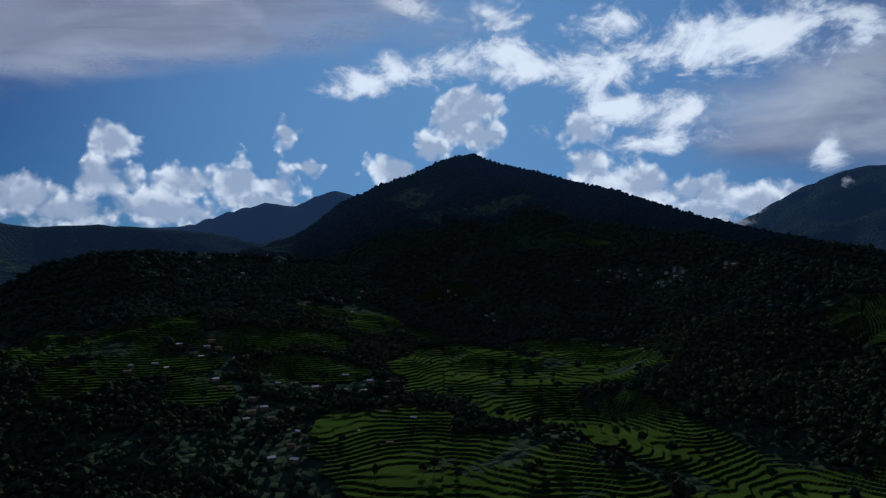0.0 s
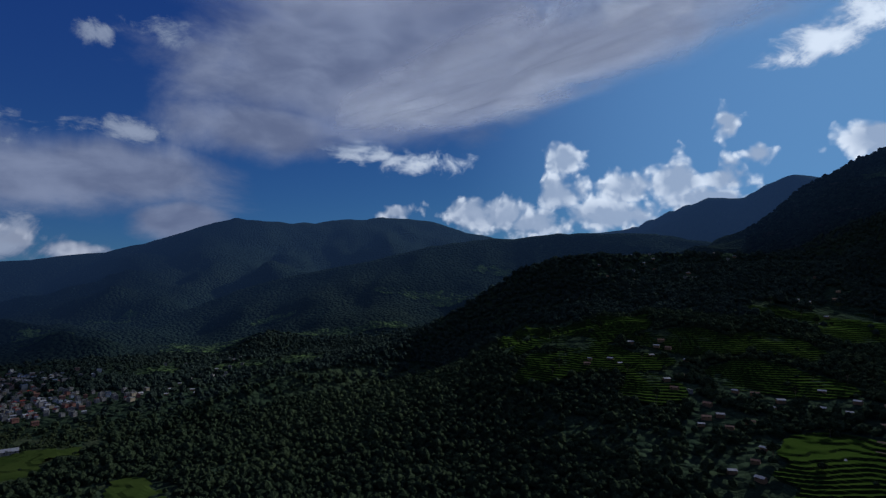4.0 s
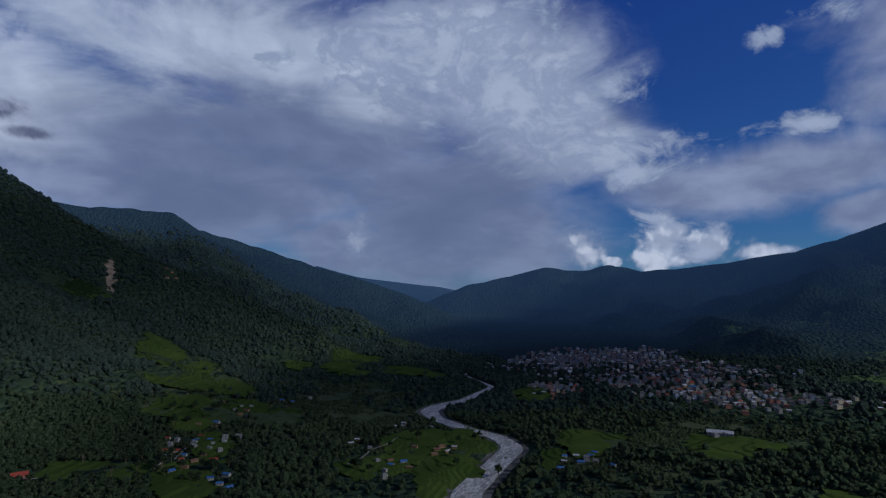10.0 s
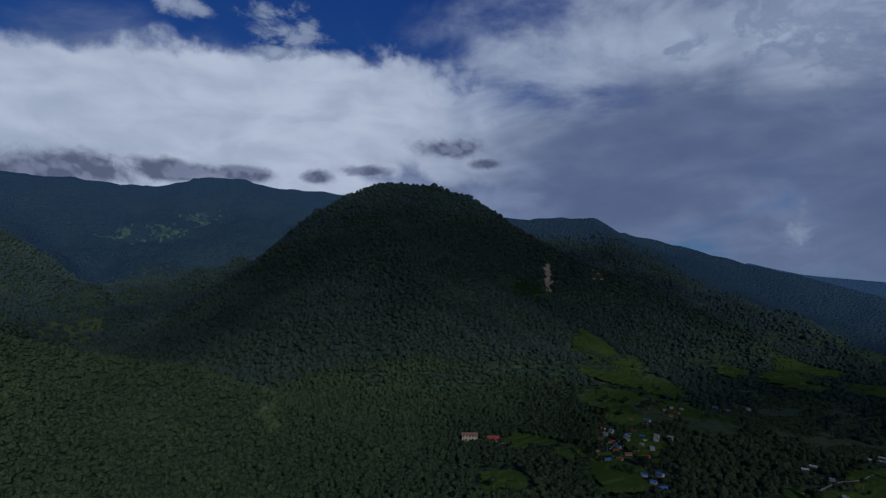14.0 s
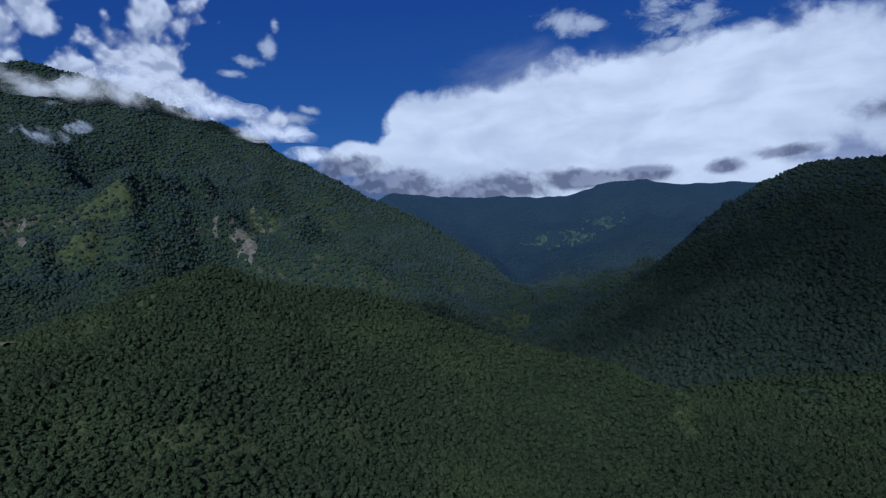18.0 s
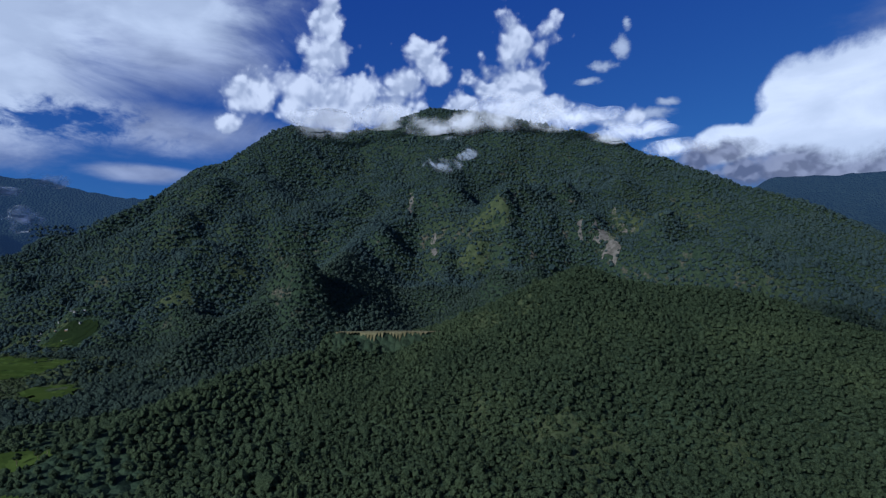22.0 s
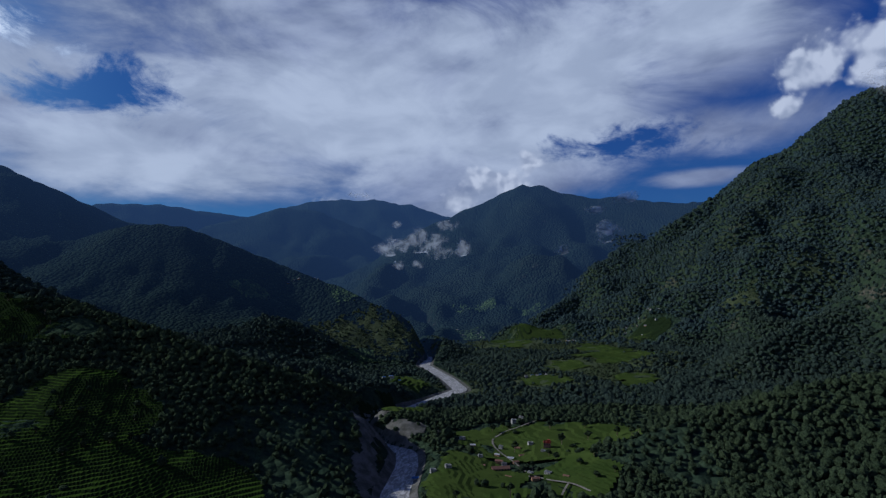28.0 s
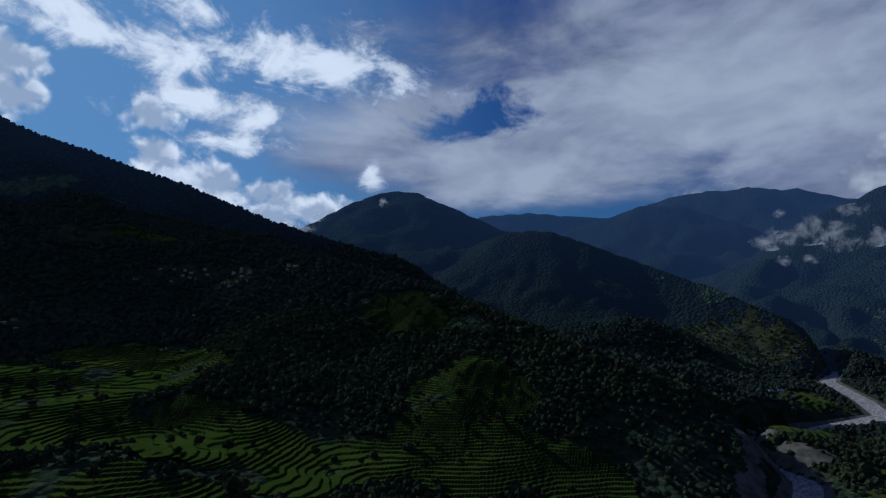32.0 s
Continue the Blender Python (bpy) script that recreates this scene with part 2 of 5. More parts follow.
veil_colour = n.mix(n.math("MULTIPLY", light, 0.72), veil_colour, n.mix(n.ramp(texture, 0.35, 0.65), (0.60, 0.67, 0.79, 1), (0.75, 0.82, 0.93, 1)))
lit_puff = n.mix(relief, (0.40, 0.45, 0.58, 1), (0.70, 0.74, 0.85, 1))
core = n.math("ADD", n.math("MULTIPLY", puff_depth, 1.2), n.math("MULTIPLY", n.math("SUBTRACT", puff_noise, 0.5), 1.3))
back_puff = n.mix(n.ramp(n.math("ADD", core, n.math("MULTIPLY", relief, -0.5)), -0.35, 0.65), (1.35, 1.42, 1.5, 1), (0.52, 0.64, 0.84, 1))
puff_colour = n.mix(sunward, lit_puff, back_puff)
puff_colour = n.mix(n.math("MULTIPLY", grey, 0.55), puff_colour, (0.13, 0.16, 0.26, 1))
cover = n.mix(n.math("MULTIPLY", veil, 0.93), sky_colour, veil_colour)
feather_colour = n.mix(n.ramp(feather_body, 0.2, 1.4), (0.27, 0.33, 0.48, 1), (0.48, 0.54, 0.68, 1))
feather_colour = n.mix(sunward, feather_colour, n.mix(n.ramp(feather_body, 0.2, 1.3), (0.62, 0.74, 0.95, 1), (1.3, 1.38, 1.46, 1)))
feather_colour = n.mix(n.math("MULTIPLY", grey, 0.5), feather_colour, (0.16, 0.20, 0.31, 1))
sheet_colour = n.mix(n.ramp(texture, 0.3, 0.7), (0.62, 0.68, 0.80, 1), (0.82, 0.87, 0.97, 1))
cover = n.mix(n.math("MULTIPLY", sheet, 0.95), cover, sheet_colour)
cover = n.mix(n.math("MULTIPLY", feather, 0.90), cover, feather_colour)
cover = n.mix(n.math("MULTIPLY", puff, 0.96), cover, puff_colour)
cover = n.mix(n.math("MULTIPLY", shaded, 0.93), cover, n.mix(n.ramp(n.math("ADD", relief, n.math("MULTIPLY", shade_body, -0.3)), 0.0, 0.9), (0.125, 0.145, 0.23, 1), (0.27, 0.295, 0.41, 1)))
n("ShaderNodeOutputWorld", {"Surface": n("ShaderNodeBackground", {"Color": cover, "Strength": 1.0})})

sun = new("sun", bpy.data.lights.new("sun", "SUN"))
sun.data.energy, sun.data.angle, sun.data.color = 5.0, radians(0.6), (1.0, 0.97, 0.91)
sun.matrix_world = look(bearing(SUN_BEARING, SUN_HEIGHT, 900), (0, 0, 0))

# ---- the lie of the land (metres; the camera hangs over the river valley) ----
def lattice(ix, iy, seed):
    h = (ix * 374761393 + iy * 668265263 + seed * 974634541) & 0x7FFFFFFF
    h = ((h ^ (h >> 13)) * 1274126177) & 0x7FFFFFFF
    return ((h ^ (h >> 16)) & 0xFFFF) / 65535.0


def value_noise(x, y, seed=0):
    ix, iy = np.floor(x).astype(np.int64), np.floor(y).astype(np.int64)
    fx, fy = x - ix, y - iy
    fx, fy = fx * fx * fx * (fx * (6 * fx - 15) + 10), fy * fy * fy * (fy * (6 * fy - 15) + 10)
    a, b = lattice(ix, iy, seed), lattice(ix + 1, iy, seed)
    c, d = lattice(ix, iy + 1, seed), lattice(ix + 1, iy + 1, seed)
    return (a + (b - a) * fx) * (1 - fy) + (c + (d - c) * fx) * fy


def fbm(x, y, size, octaves=4, seed=0, gain=0.5):
    """Fractal noise about 0, between about -1 and 1, with features of that size."""
    total, amp, norm = 0.0, 1.0, 0.0
    x, y = x / size, y / size
    for k in range(octaves):
        total = total + amp * (value_noise(x, y, seed + k * 7) * 2 - 1)
        norm += amp
        x, y, amp = x * 2.03 + 11.3, y * 2.03 - 5.7, amp * gain
    return total / norm


def creases(x, y, size, octaves=4, seed=0):
    """Ridged noise, 0 in gullies and 1 on spurs."""
    total, amp, norm = 0.0, 1.0, 0.0
    x, y = x / size, y / size
    for k in range(octaves):
        total = total + amp * (1 - np.abs(value_noise(x, y, seed + k * 5) * 2 - 1))
        norm += amp
        x, y, amp = x * 2.07 + 3.1, y * 2.07 + 8.9, amp * 0.5
    return total / norm


def to_line(x, y, points):
    """Distance to a line of plan points and the value (third number) at the nearest place on it."""
    best, value = np.full(x.shape, 1e9), np.zeros(x.shape)
    for (ax, ay, av), (bx, by, bv) in zip(points, points[1:]):
        dx, dy = bx - ax, by - ay
        t = np.clip(((x - ax) * dx + (y - ay) * dy) / (dx * dx + dy * dy + 1e-9), 0, 1)
        d = np.hypot(x - ax - t * dx, y - ay - t * dy)
        near = d < best
        best, value = np.where(near, d, best), np.where(near, av + t * (bv - av), value)
    return best, value


# The river's line in plan: x, y, half width of its bed
RIVER_DOWN = [(120, 10, 12), (-200, -60, 12), (-431, -121, 12), (-502, -115, 11), (-567, -109, 11), (-601, -132, 9), (-627, -177, 8), (-666, -227, 9),
              (-704, -250, 12), (-744, -242, 11), (-786, -222, 8), (-910, -210, 4), (-1020, -290, 2.5), (-1180, -270, 2), (-1400, -420, 2)]
RIVER_UP = [(120, 10, 12), (428, 121, 11), (498, 129, 11), (540, 140, 11), (557, 169, 9), (617, 225, 9), (701, 198, 10), (804, 168, 10), (891, 142, 12),
            (996, 182, 12), (1165, 265, 12), (1300, 278, 8), (1500, 380, 5), (1750, 340, 4), (2000, 480, 4)]

# Crests: slope of the flanks, wavelength of their gullies, then (bearing, distance, height) along the crest
CRESTS = {
    "village_ridge": (0.95, 260, [(71, 610, 24), (67.5, 650, 38), (61.7, 690, 54), (56, 730, 62), (48.3, 820, 84), (43.1, 880, 122), (38.3, 915, 168), (35.5, 925, 196), (32.5, 935, 213), (29.4, 945, 218), (26.4, 1000, 220), (21.5, 1040, 224), (16.2, 1092, 226), (9.5, 1150, 215)]),
    "pyramid_hill": (0.72, 330, [(16.2, 1375, 262), (12.9, 1430, 310), (9.3, 1485, 409), (6.1, 1518, 455), (2.6, 1540, 490), (1.0, 1552, 507), (359.9, 1558, 533), (358.6, 1562, 548), (356.9, 1560, 547), (355.6, 1548, 526), (350.3, 1518, 486), (343.0, 1430, 414), (337.8, 1375, 357), (333.8, 1320, 313), (327.4, 1232, 262), (321.7, 1155, 227)]),
    "river_spur": (0.5, 220, [(345.7, 1230, 312), (339.2, 1110, 276), (333.8, 1000, 242), (328.3, 900, 208), (322.5, 820, 181), (316.7, 740, 157), (313.8, 690, 140), (307.6, 640, 116), (300.0, 590, 87), (294.9, 540, 52), (291.5, 520, 40), (288.1, 490, 18), (285.8, 450, 2)]),
    "village_shelf": (0.4, 200, [(38, 630, 84), (34, 635, 104), (28, 650, 116), (22, 665, 124), (15, 690, 126), (9, 720, 116)]),
    "village_slope": (0.36, 240, [(21, 960, 200), (14, 1010, 203), (8, 1050, 203), (2, 1080, 196), (352, 1060, 186), (345, 1000, 165)]),
    "forest_front": (0.62, 280, [(155, 1400, 350), (154.5, 1200, 285), (153, 1000, 205), (151, 860, 125), (149, 760, 70)]),
    "terrace_spur": (0.26, 200, [(12.7, 560, 65), (8.2, 540, 67), (3.7, 510, 64), (359.1, 470, 60), (353.4, 440, 54), (347.8, 415, 57), (344.6, 400, 56), (340.9, 385, 49), (337.9, 370, 41)]),
    "mid_ridge": (0.55, 380, [(76.6, 1750, 10), (69.8, 1750, 92), (64, 1780, 165), (59.3, 1800, 210), (50.9, 1800, 262), (45.5, 1830, 307), (39, 1900, 343), (36.7, 1900, 338), (32.1, 1900, 356), (22.8, 1850, 340), (17, 1800, 297)]),
    "east_range": (0.5, 420, [(110.3, 3000, 72), (105.4, 3050, 194), (101.3, 3100, 241), (97.6, 3100, 292), (94.0, 3050, 267), (91.2, 3000, 299), (88.1, 2950, 260), (82.5, 2900, 281), (75.5, 2850, 333), (71.3, 2800, 392), (64.6, 2800, 511), (59.3, 2850, 500), (55.9, 2900, 521), (49.2, 2950, 558), (45.5, 2950, 529), (39.0, 2900, 445)]),
    "haze_range": (0.8, 500, [(35.9, 3700, 510), (29.4, 3700, 536), (25.1, 3700, 557), (21.6, 3600, 632), (17.9, 3500, 702), (15.2, 3500, 678), (13.0, 3500, 757), (11.3, 3500, 800), (9.0, 3500, 758), (3.7, 3500, 644)]),
    "gap_range": (0.5, 500, [(120.9, 4400, 359), (116.9, 4400, 274), (112.9, 4400, 235), (108.3, 4400, 195), (101.3, 4400, 98)]),
    "dark_range": (0.6, 400, [(143.9, 2300, 464), (141.5, 2300, 464), (134.5, 2250, 448), (132.2, 2250, 392), (126.5, 2300, 333), (121.1, 2350, 264), (117.0, 2400, 218), (112.1, 2400, 149), (110.7, 2380, 96), (106.7, 2300, 30)]),
    "forest_hill": (0.92, 300, [(176.6, 1300, 86), (173.7, 1350, 84), (167.9, 1450, 158), (164.6, 1500, 258), (162.3, 1540, 385), (159.6, 1550, 432), (156.4, 1550, 466), (150.8, 1500, 450), (147.4, 1480, 418), (145.1, 1450, 374), (143.3, 1420, 335), (140.4, 1380, 290), (136.3, 1350, 234), (132.3, 1330, 195), (126.6, 1300, 135), (121.2, 1250, 83)]),
    "back_range": (0.6, 450, [(195.3, 3000, 698), (188.2, 3050, 680), (177.8, 3100, 685), (174.3, 3100, 737), (170.2, 3100, 755), (166.7, 3050, 719), (159.9, 3000, 679), (154.6, 2900, 622)]),
    "great_mountain": (0.93, 420, [(271.0, 1800, 83), (267.3, 1950, 152), (263.9, 2050, 243), (258.3, 2150, 402), (254.8, 2250, 495), (251.6, 2350, 568), (249.5, 2400, 669), (245.3, 2450, 764), (243.9, 2500, 868), (241.9, 2500, 886), (236.1, 2550, 893), (229.3, 2600, 1008), (227.0, 2600, 1041), (222.3, 2600, 1009), (214.6, 2550, 912), (208.7, 2450, 797), (203.1, 2350, 659), (197.8, 2250, 540), (192.8, 2150, 446), (189.1, 2050, 349), (184.0, 1950, 184), (180.5, 1850, 61)]),
    "near_hill": (0.55, 240, [(264.3, 480, 22), (261.5, 500, 36), (258.2, 520, 46), (253.4, 545, 58), (247.6, 585, 74), (241.7, 620, 88), (236.1, 640, 98), (227.3, 650, 104), (223.3, 660, 124), (219.9, 670, 146), (215.8, 690, 174), (212.5, 700, 188), (208.5, 700, 170), (204.5, 690, 163), (199.6, 680, 160), (195.5, 670, 147), (190.7, 650, 126), (182.4, 618, 98), (174.3, 580, 86), (168.1, 552, 66), (163.1, 520, 46), (157.7, 490, 30), (152.6, 460, 18)]),
    "north_peak": (0.7, 420, [(290.4, 2700, 95), (285.9, 2900, 324), (282.4, 3000, 514), (278.9, 3050, 598), (274.8, 3100, 699), (272.4, 3100, 763), (270.7, 3100, 748), (267.9, 3050, 680), (260.3, 3000, 623), (256.2, 2950, 597), (251.9, 2900, 540)]),
    "snow_range": (0.8, 500, [(313.1, 4500, 780), (308.6, 4500, 807), (304.1, 4500, 762), (300.5, 4500, 750), (296.2, 4500, 844), (293.9, 4500, 887), (288.2, 4500, 913), (284.2, 4500, 876), (281.8, 4500, 821), (276.5, 4500, 690)]),
    "snow_foot": (0.7, 450, [(303.6, 3900, 605), (301.0, 3900, 650), (297.3, 3900, 726), (293.9, 3900, 715), (289.4, 3800, 596), (286.5, 3700, 482), (282.4, 3600, 309)]),
    "west_mountain": (0.62, 380, [(337.6, 2300, 305), (333.9, 2350, 369), (330.6, 2400, 448), (327.2, 2450, 533), (323.8, 2500, 605), (320.2, 2500, 610), (317.9, 2450, 563), (313.8, 2400, 478), (310.8, 2420, 425), (304, 2550, 360), (298, 2650, 280), (292, 2750, 180)]),
    "west_spur": (0.75, 300, [(313, 1900, 330), (310.3, 1750, 345), (308, 1720, 346), (306.1, 1700, 340), (302.5, 1650, 298), (297.2, 1600, 234), (291.6, 1500, 170), (285.9, 1400, 105), (281.2, 1330, 44)]),
    "great_spur": (0.85, 300, [(233, 1900, 430), (236, 1500, 285), (238.3, 1250, 212), (242.9, 1150, 150), (247.6, 1080, 112), (251.1, 1020, 80), (254, 960, 40)]),
}


CALM = {"great_mountain": 0.5, "great_spur": 0.25, "forest_hill": 0.6, "forest_front": 0.35, "near_hill": 0.6}     # how deep the gullies of some flanks are


def crest_line(points):
    return [(-d * math.sin(radians(a)), d * math.cos(radians(a)), h) for a, d, h in points]


def river_distance(x, y):
    a, wa = to_line(x, y, RIVER_DOWN)
    b, wb = to_line(x, y, RIVER_UP)
    return np.minimum(a, b), np.where(a < b, wa, wb)


def fall_lines(away, round_it, warp, size, points):
    """Gullies and spurs that run down a flank towards the valley, leaning a little one way or the other."""
    mean = sum(p[1] for p in points) / len(points)
    lean = 0.30 if len(points) % 2 else -0.25
    along = round_it * mean + lean * away + 0.35 * size * warp
    return 0.65 * creases(along, away * 0.42, size * 0.8, 4, len(points)) + 0.35 * creases(along, away, size * 0.55, 4, len(points) + 3)


def land(x, y, fine=True):
    """Height of the ground."""
    x, y = np.asarray(x, float), np.asarray(y, float)
    dr, wide = river_distance(x, y)
    out = np.maximum(dr - wide, 0)
    floor = 5 * (1 - np.exp(-out / 9)) + 34 * (1 - np.exp(-np.maximum(out - 50, 0) / 380)) + 0.006 * np.maximum(np.hypot(x, y) - 1000, 0)
    floor = floor + np.minimum(out / 60, 1) * 3.5 * fbm(x, y, 130, 3, 3)
    warp = fbm(x, y, 260, 3, 21)
    away = np.hypot(x, y)
    round_it = np.arctan2(-x, y) % (2 * math.pi)
    total = np.zeros(x.shape)
    sharp = 9.0
    for name, (slope, size, points) in CRESTS.items():
        line = crest_line(points)
        best, peak = np.zeros(x.shape), np.ones(x.shape)
        for (ax, ay, ah), (bx, by, bh) in zip(line, line[1:]):
            dx, dy = bx - ax, by - ay
            t = np.clip(((x - ax) * dx + (y - ay) * dy) / (dx * dx + dy * dy), 0, 1)
            s0 = np.hypot(x - ax - t * dx, y - ay - t * dy)
            s = s0 * (1 + 0.30 * np.minimum(s0 / 150, 1) * warp)
            s = np.sqrt(s * s + 64) - 8
            top = np.maximum(ah + t * (bh - ah) - floor, 1.0)
            rise = top * np.clip(1 - s * slope / (1.5 * top), 0, 1) ** (1.35 if name == "great_mountain" else 1.5)
            more = rise > best
            best, peak = np.where(more, rise, best), np.where(more, top, peak)
        q = np.clip(best / peak, 0, 1)
        best = best + 4 * q * (1 - q) * np.minimum(q / 0.35, 1) * np.minimum(peak, 430) * 0.23 * CALM.get(name, 1.0) * (fall_lines(away, round_it, warp, size, points) - 0.62)
        best = best + q * q * (np.clip((peak - 250) / 300, 0, 1) * 16 + np.clip((peak - 620) / 150, 0, 1) * 14) * fbm(x, y, 120, 4, 51, 0.6)
        total = total + np.exp(np.clip(best / sharp, 0, 300)) - 1
    h = floor + sharp * np.log1p(total)
    if fine:
        h = h + np.minimum(out / 80, 1) * 1.2 * fbm(x, y, 24, 2, 9)
    strip = np.hypot(((x - 508) * -0.616 + (y + 392) * -0.788) / 64, ((x - 508) * 0.788 - (y + 392) * 0.616) / 15)
    level = np.clip((1.35 - strip) * 3.5, 0, 1)
    h = h + np.maximum(113.0 - h, -6.0) * level
    bank = np.clip(out / 38, 0, 1)
    return np.where(h < 130, 0.4 + (h - 0.4) * (bank * (2 - bank)), h)

# ---- materials ----
def material(name, build, rough=0.8, spec=0.2):
    """A node material; build(n, here) returns colour, and optionally bump height and a roughness."""
    mat = bpy.data.materials.new(name)
    mat.use_nodes = True
    k = Nodes(mat.node_tree)
    here = k("ShaderNodeNewGeometry")
    made = build(k, here)
    colour, bump, dist, gloss = (list(made) + [None] * 4)[:4] if isinstance(made, tuple) else (made, None, None, None)
    shade = {"Base Color": colour, "Roughness": gloss if gloss is not None else rough, "Specular IOR Level": spec}
    if bump is not None:
        shade["Normal"] = k("ShaderNodeBump", {"Height": bump, "Distance": dist or 1.0, "Strength": 0.9})
    surf = k("ShaderNodeBsdfPrincipled", shade)
    k("ShaderNodeOutputMaterial", {"Surface": surf})
    return mat


def blend(k, f, lo, hi, a, b):
    return k.mix(k.ramp(f, lo, hi), (*a, 1), (*b, 1))


def rgb(r, g, b):
    return (r, g, b, 1.0)


def ground_look(k, here):
    broad, mid, fine = k.noise(here, 0.004, 5.0), k.noise(here, 0.030, 6.0, 0.65), k.noise(here, 0.35, 4.0, 0.7)
    steep = k("ShaderNodeSeparateXYZ", (here.node.outputs["Normal"],), out=2)
    bush = k("ShaderNodeTexVoronoi", {"Vector": here, "Scale": 0.115, "Randomness": 1.0})
    tint = k("ShaderNodeSeparateColor", (bush.node.outputs["Color"],))
    c = k.mix(tint, rgb(0.016, 0.028, 0.019), rgb(0.034, 0.052, 0.030))
    c = k.mix(k.math("MULTIPLY", k.ramp(mid, 0.35, 0.65), 0.6), c, rgb(0.026, 0.040, 0.022))
    c = k.mix(k.math("MULTIPLY", k.ramp(broad, 0.45, 0.7), 0.6), c, rgb(0.038, 0.052, 0.027))
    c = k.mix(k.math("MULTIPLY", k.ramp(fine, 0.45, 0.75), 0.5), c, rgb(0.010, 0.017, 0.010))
    bare = k.math("MULTIPLY", k.ramp(steep, 0.72, 0.52), k.ramp(mid, 0.54, 0.70))
    c = k.mix(bare, c, rgb(0.085, 0.075, 0.058))
    height = k.math("ADD", k.math("MULTIPLY", k.math("SUBTRACT", 1.0, bush), 5.0), k.math("ADD", k.math("MULTIPLY", mid, 6.0), fine))
    return c, height, 1.3


def leaf_look(lo, hi, warm):
    def build(k, here):
        one = here.node.outputs["Random Per Island"]
        broad, fine = k.noise(here, 0.010, 4.0), k.noise(here, 1.1, 3.0, 0.7)
        c = k.mix(one, (*lo, 1), (*hi, 1))
        c = k.mix(k.math("MULTIPLY", k.ramp(broad, 0.45, 0.72), 0.7), c, (*warm, 1))
        # Shade in the gaps of the foliage is painted near black by noise.
        gap_shade = k.noise(here, 0.42, 4.0, 0.75)
        c = k.mix(k.math("MULTIPLY", k.ramp(gap_shade, 0.42, 0.58), 0.6), c, rgb(0.006, 0.012, 0.007))
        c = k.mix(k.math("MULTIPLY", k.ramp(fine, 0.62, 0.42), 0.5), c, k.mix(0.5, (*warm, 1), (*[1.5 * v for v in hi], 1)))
        return c, k.math("ADD", k.math("MULTIPLY", gap_shade, -2.5), fine), 1.6
    return build


def field_look(lo, hi, dark):
    def build(k, here):
        broad, fine = k.noise(here, 0.022, 5.0, 0.6), k.noise(here, 0.5, 4.0, 0.7)
        up = k("ShaderNodeSeparateXYZ", (here.node.outputs["True Normal"],), out=2)
        one = k("ShaderNodeObjectInfo", out=5)
        c = blend(k, broad, 0.35, 0.68, lo, hi)
        c = k.mix(k.math("MULTIPLY", one, 0.45), c, (*[0.75 * v for v in hi], 1))
        c = k.mix(k.math("MULTIPLY", k.ramp(fine, 0.45, 0.8), 0.35), c, (*dark, 1))
        c = k.mix(k.ramp(up, 0.93, 0.78), c, (*dark, 1))
        return c, fine, 0.25
    return build


def dirt_look(lo, hi):
    def build(k, here):
        mid, fine = k.noise(here, 0.08, 6.0, 0.65), k.noise(here, 0.9, 4.0, 0.7)
        c = blend(k, mid, 0.35, 0.65, lo, hi)
        c = k.mix(k.math("MULTIPLY", k.ramp(fine, 0.4, 0.8), 0.5), c, (*[0.5 * v for v in lo], 1))
        return c, k.math("ADD", k.math("MULTIPLY", mid, 4.0), fine), 0.6
    return build


def water_look(k, here):
    ripple = k.noise(k.vec("MULTIPLY", here, (0.10, 0.30, 0.2)), 1.0, 8.0, 0.7, 2.0, 1.2)
    c = blend(k, ripple, 0.40, 0.64, (0.15, 0.145, 0.135), (0.44, 0.43, 0.41))
    return c, ripple, 0.8, k.ramp(ripple, 0.4, 0.65, 0.5, 0.8)


def plain_look(colour, dirt, size=0.6):
    def build(k, here):
        one = k("ShaderNodeObjectInfo", out=5)
        stain = k.noise(here, size, 6.0, 0.65)
        c = blend(k, stain, 0.35, 0.72, colour, dirt)
        c = k.mix(k.math("MULTIPLY", one, 0.35), c, (*[0.6 * v for v in colour], 1))
        return c, stain, 0.05
    return build


def bark_look(k, here):
    grain = k.noise(k.vec("MULTIPLY", here, (3.0, 3.0, 0.5)), 1.0, 5.0)
    return blend(k, grain, 0.3, 0.7, (0.09, 0.065, 0.045), (0.20, 0.16, 0.12)), grain, 0.1


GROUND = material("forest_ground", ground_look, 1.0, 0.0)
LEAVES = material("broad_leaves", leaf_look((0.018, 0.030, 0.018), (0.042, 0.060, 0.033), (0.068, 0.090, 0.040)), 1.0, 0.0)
# Next two are bluer leaf copies for farther slopes; haze put into colour.
LEAVES_HILL_HAZE = material("hill_leaves_haze", leaf_look((0.018, 0.030, 0.026), (0.038, 0.056, 0.046), (0.054, 0.073, 0.048)), 1.0, 0.0)
LEAVES_FAR_HAZE = material("distant_leaves_haze", leaf_look((0.022, 0.039, 0.042), (0.037, 0.057, 0.058), (0.051, 0.071, 0.055)), 1.0, 0.0)
PADDY = material("paddy_rice", field_look((0.022, 0.044, 0.007), (0.037, 0.064, 0.011), (0.012, 0.020, 0.007)), 1.0, 0.0)
MEADOW = material("valley_meadow", field_look((0.030, 0.050, 0.011), (0.047, 0.069, 0.016), (0.012, 0.020, 0.008)), 1.0, 0.0)
EARTH = material("bare_earth", dirt_look((0.15, 0.105, 0.07), (0.28, 0.21, 0.15)), 0.95, 0.05)
PALE_EARTH = material("pale_earth", dirt_look((0.10, 0.09, 0.042), (0.16, 0.145, 0.075)), 0.95, 0.05)
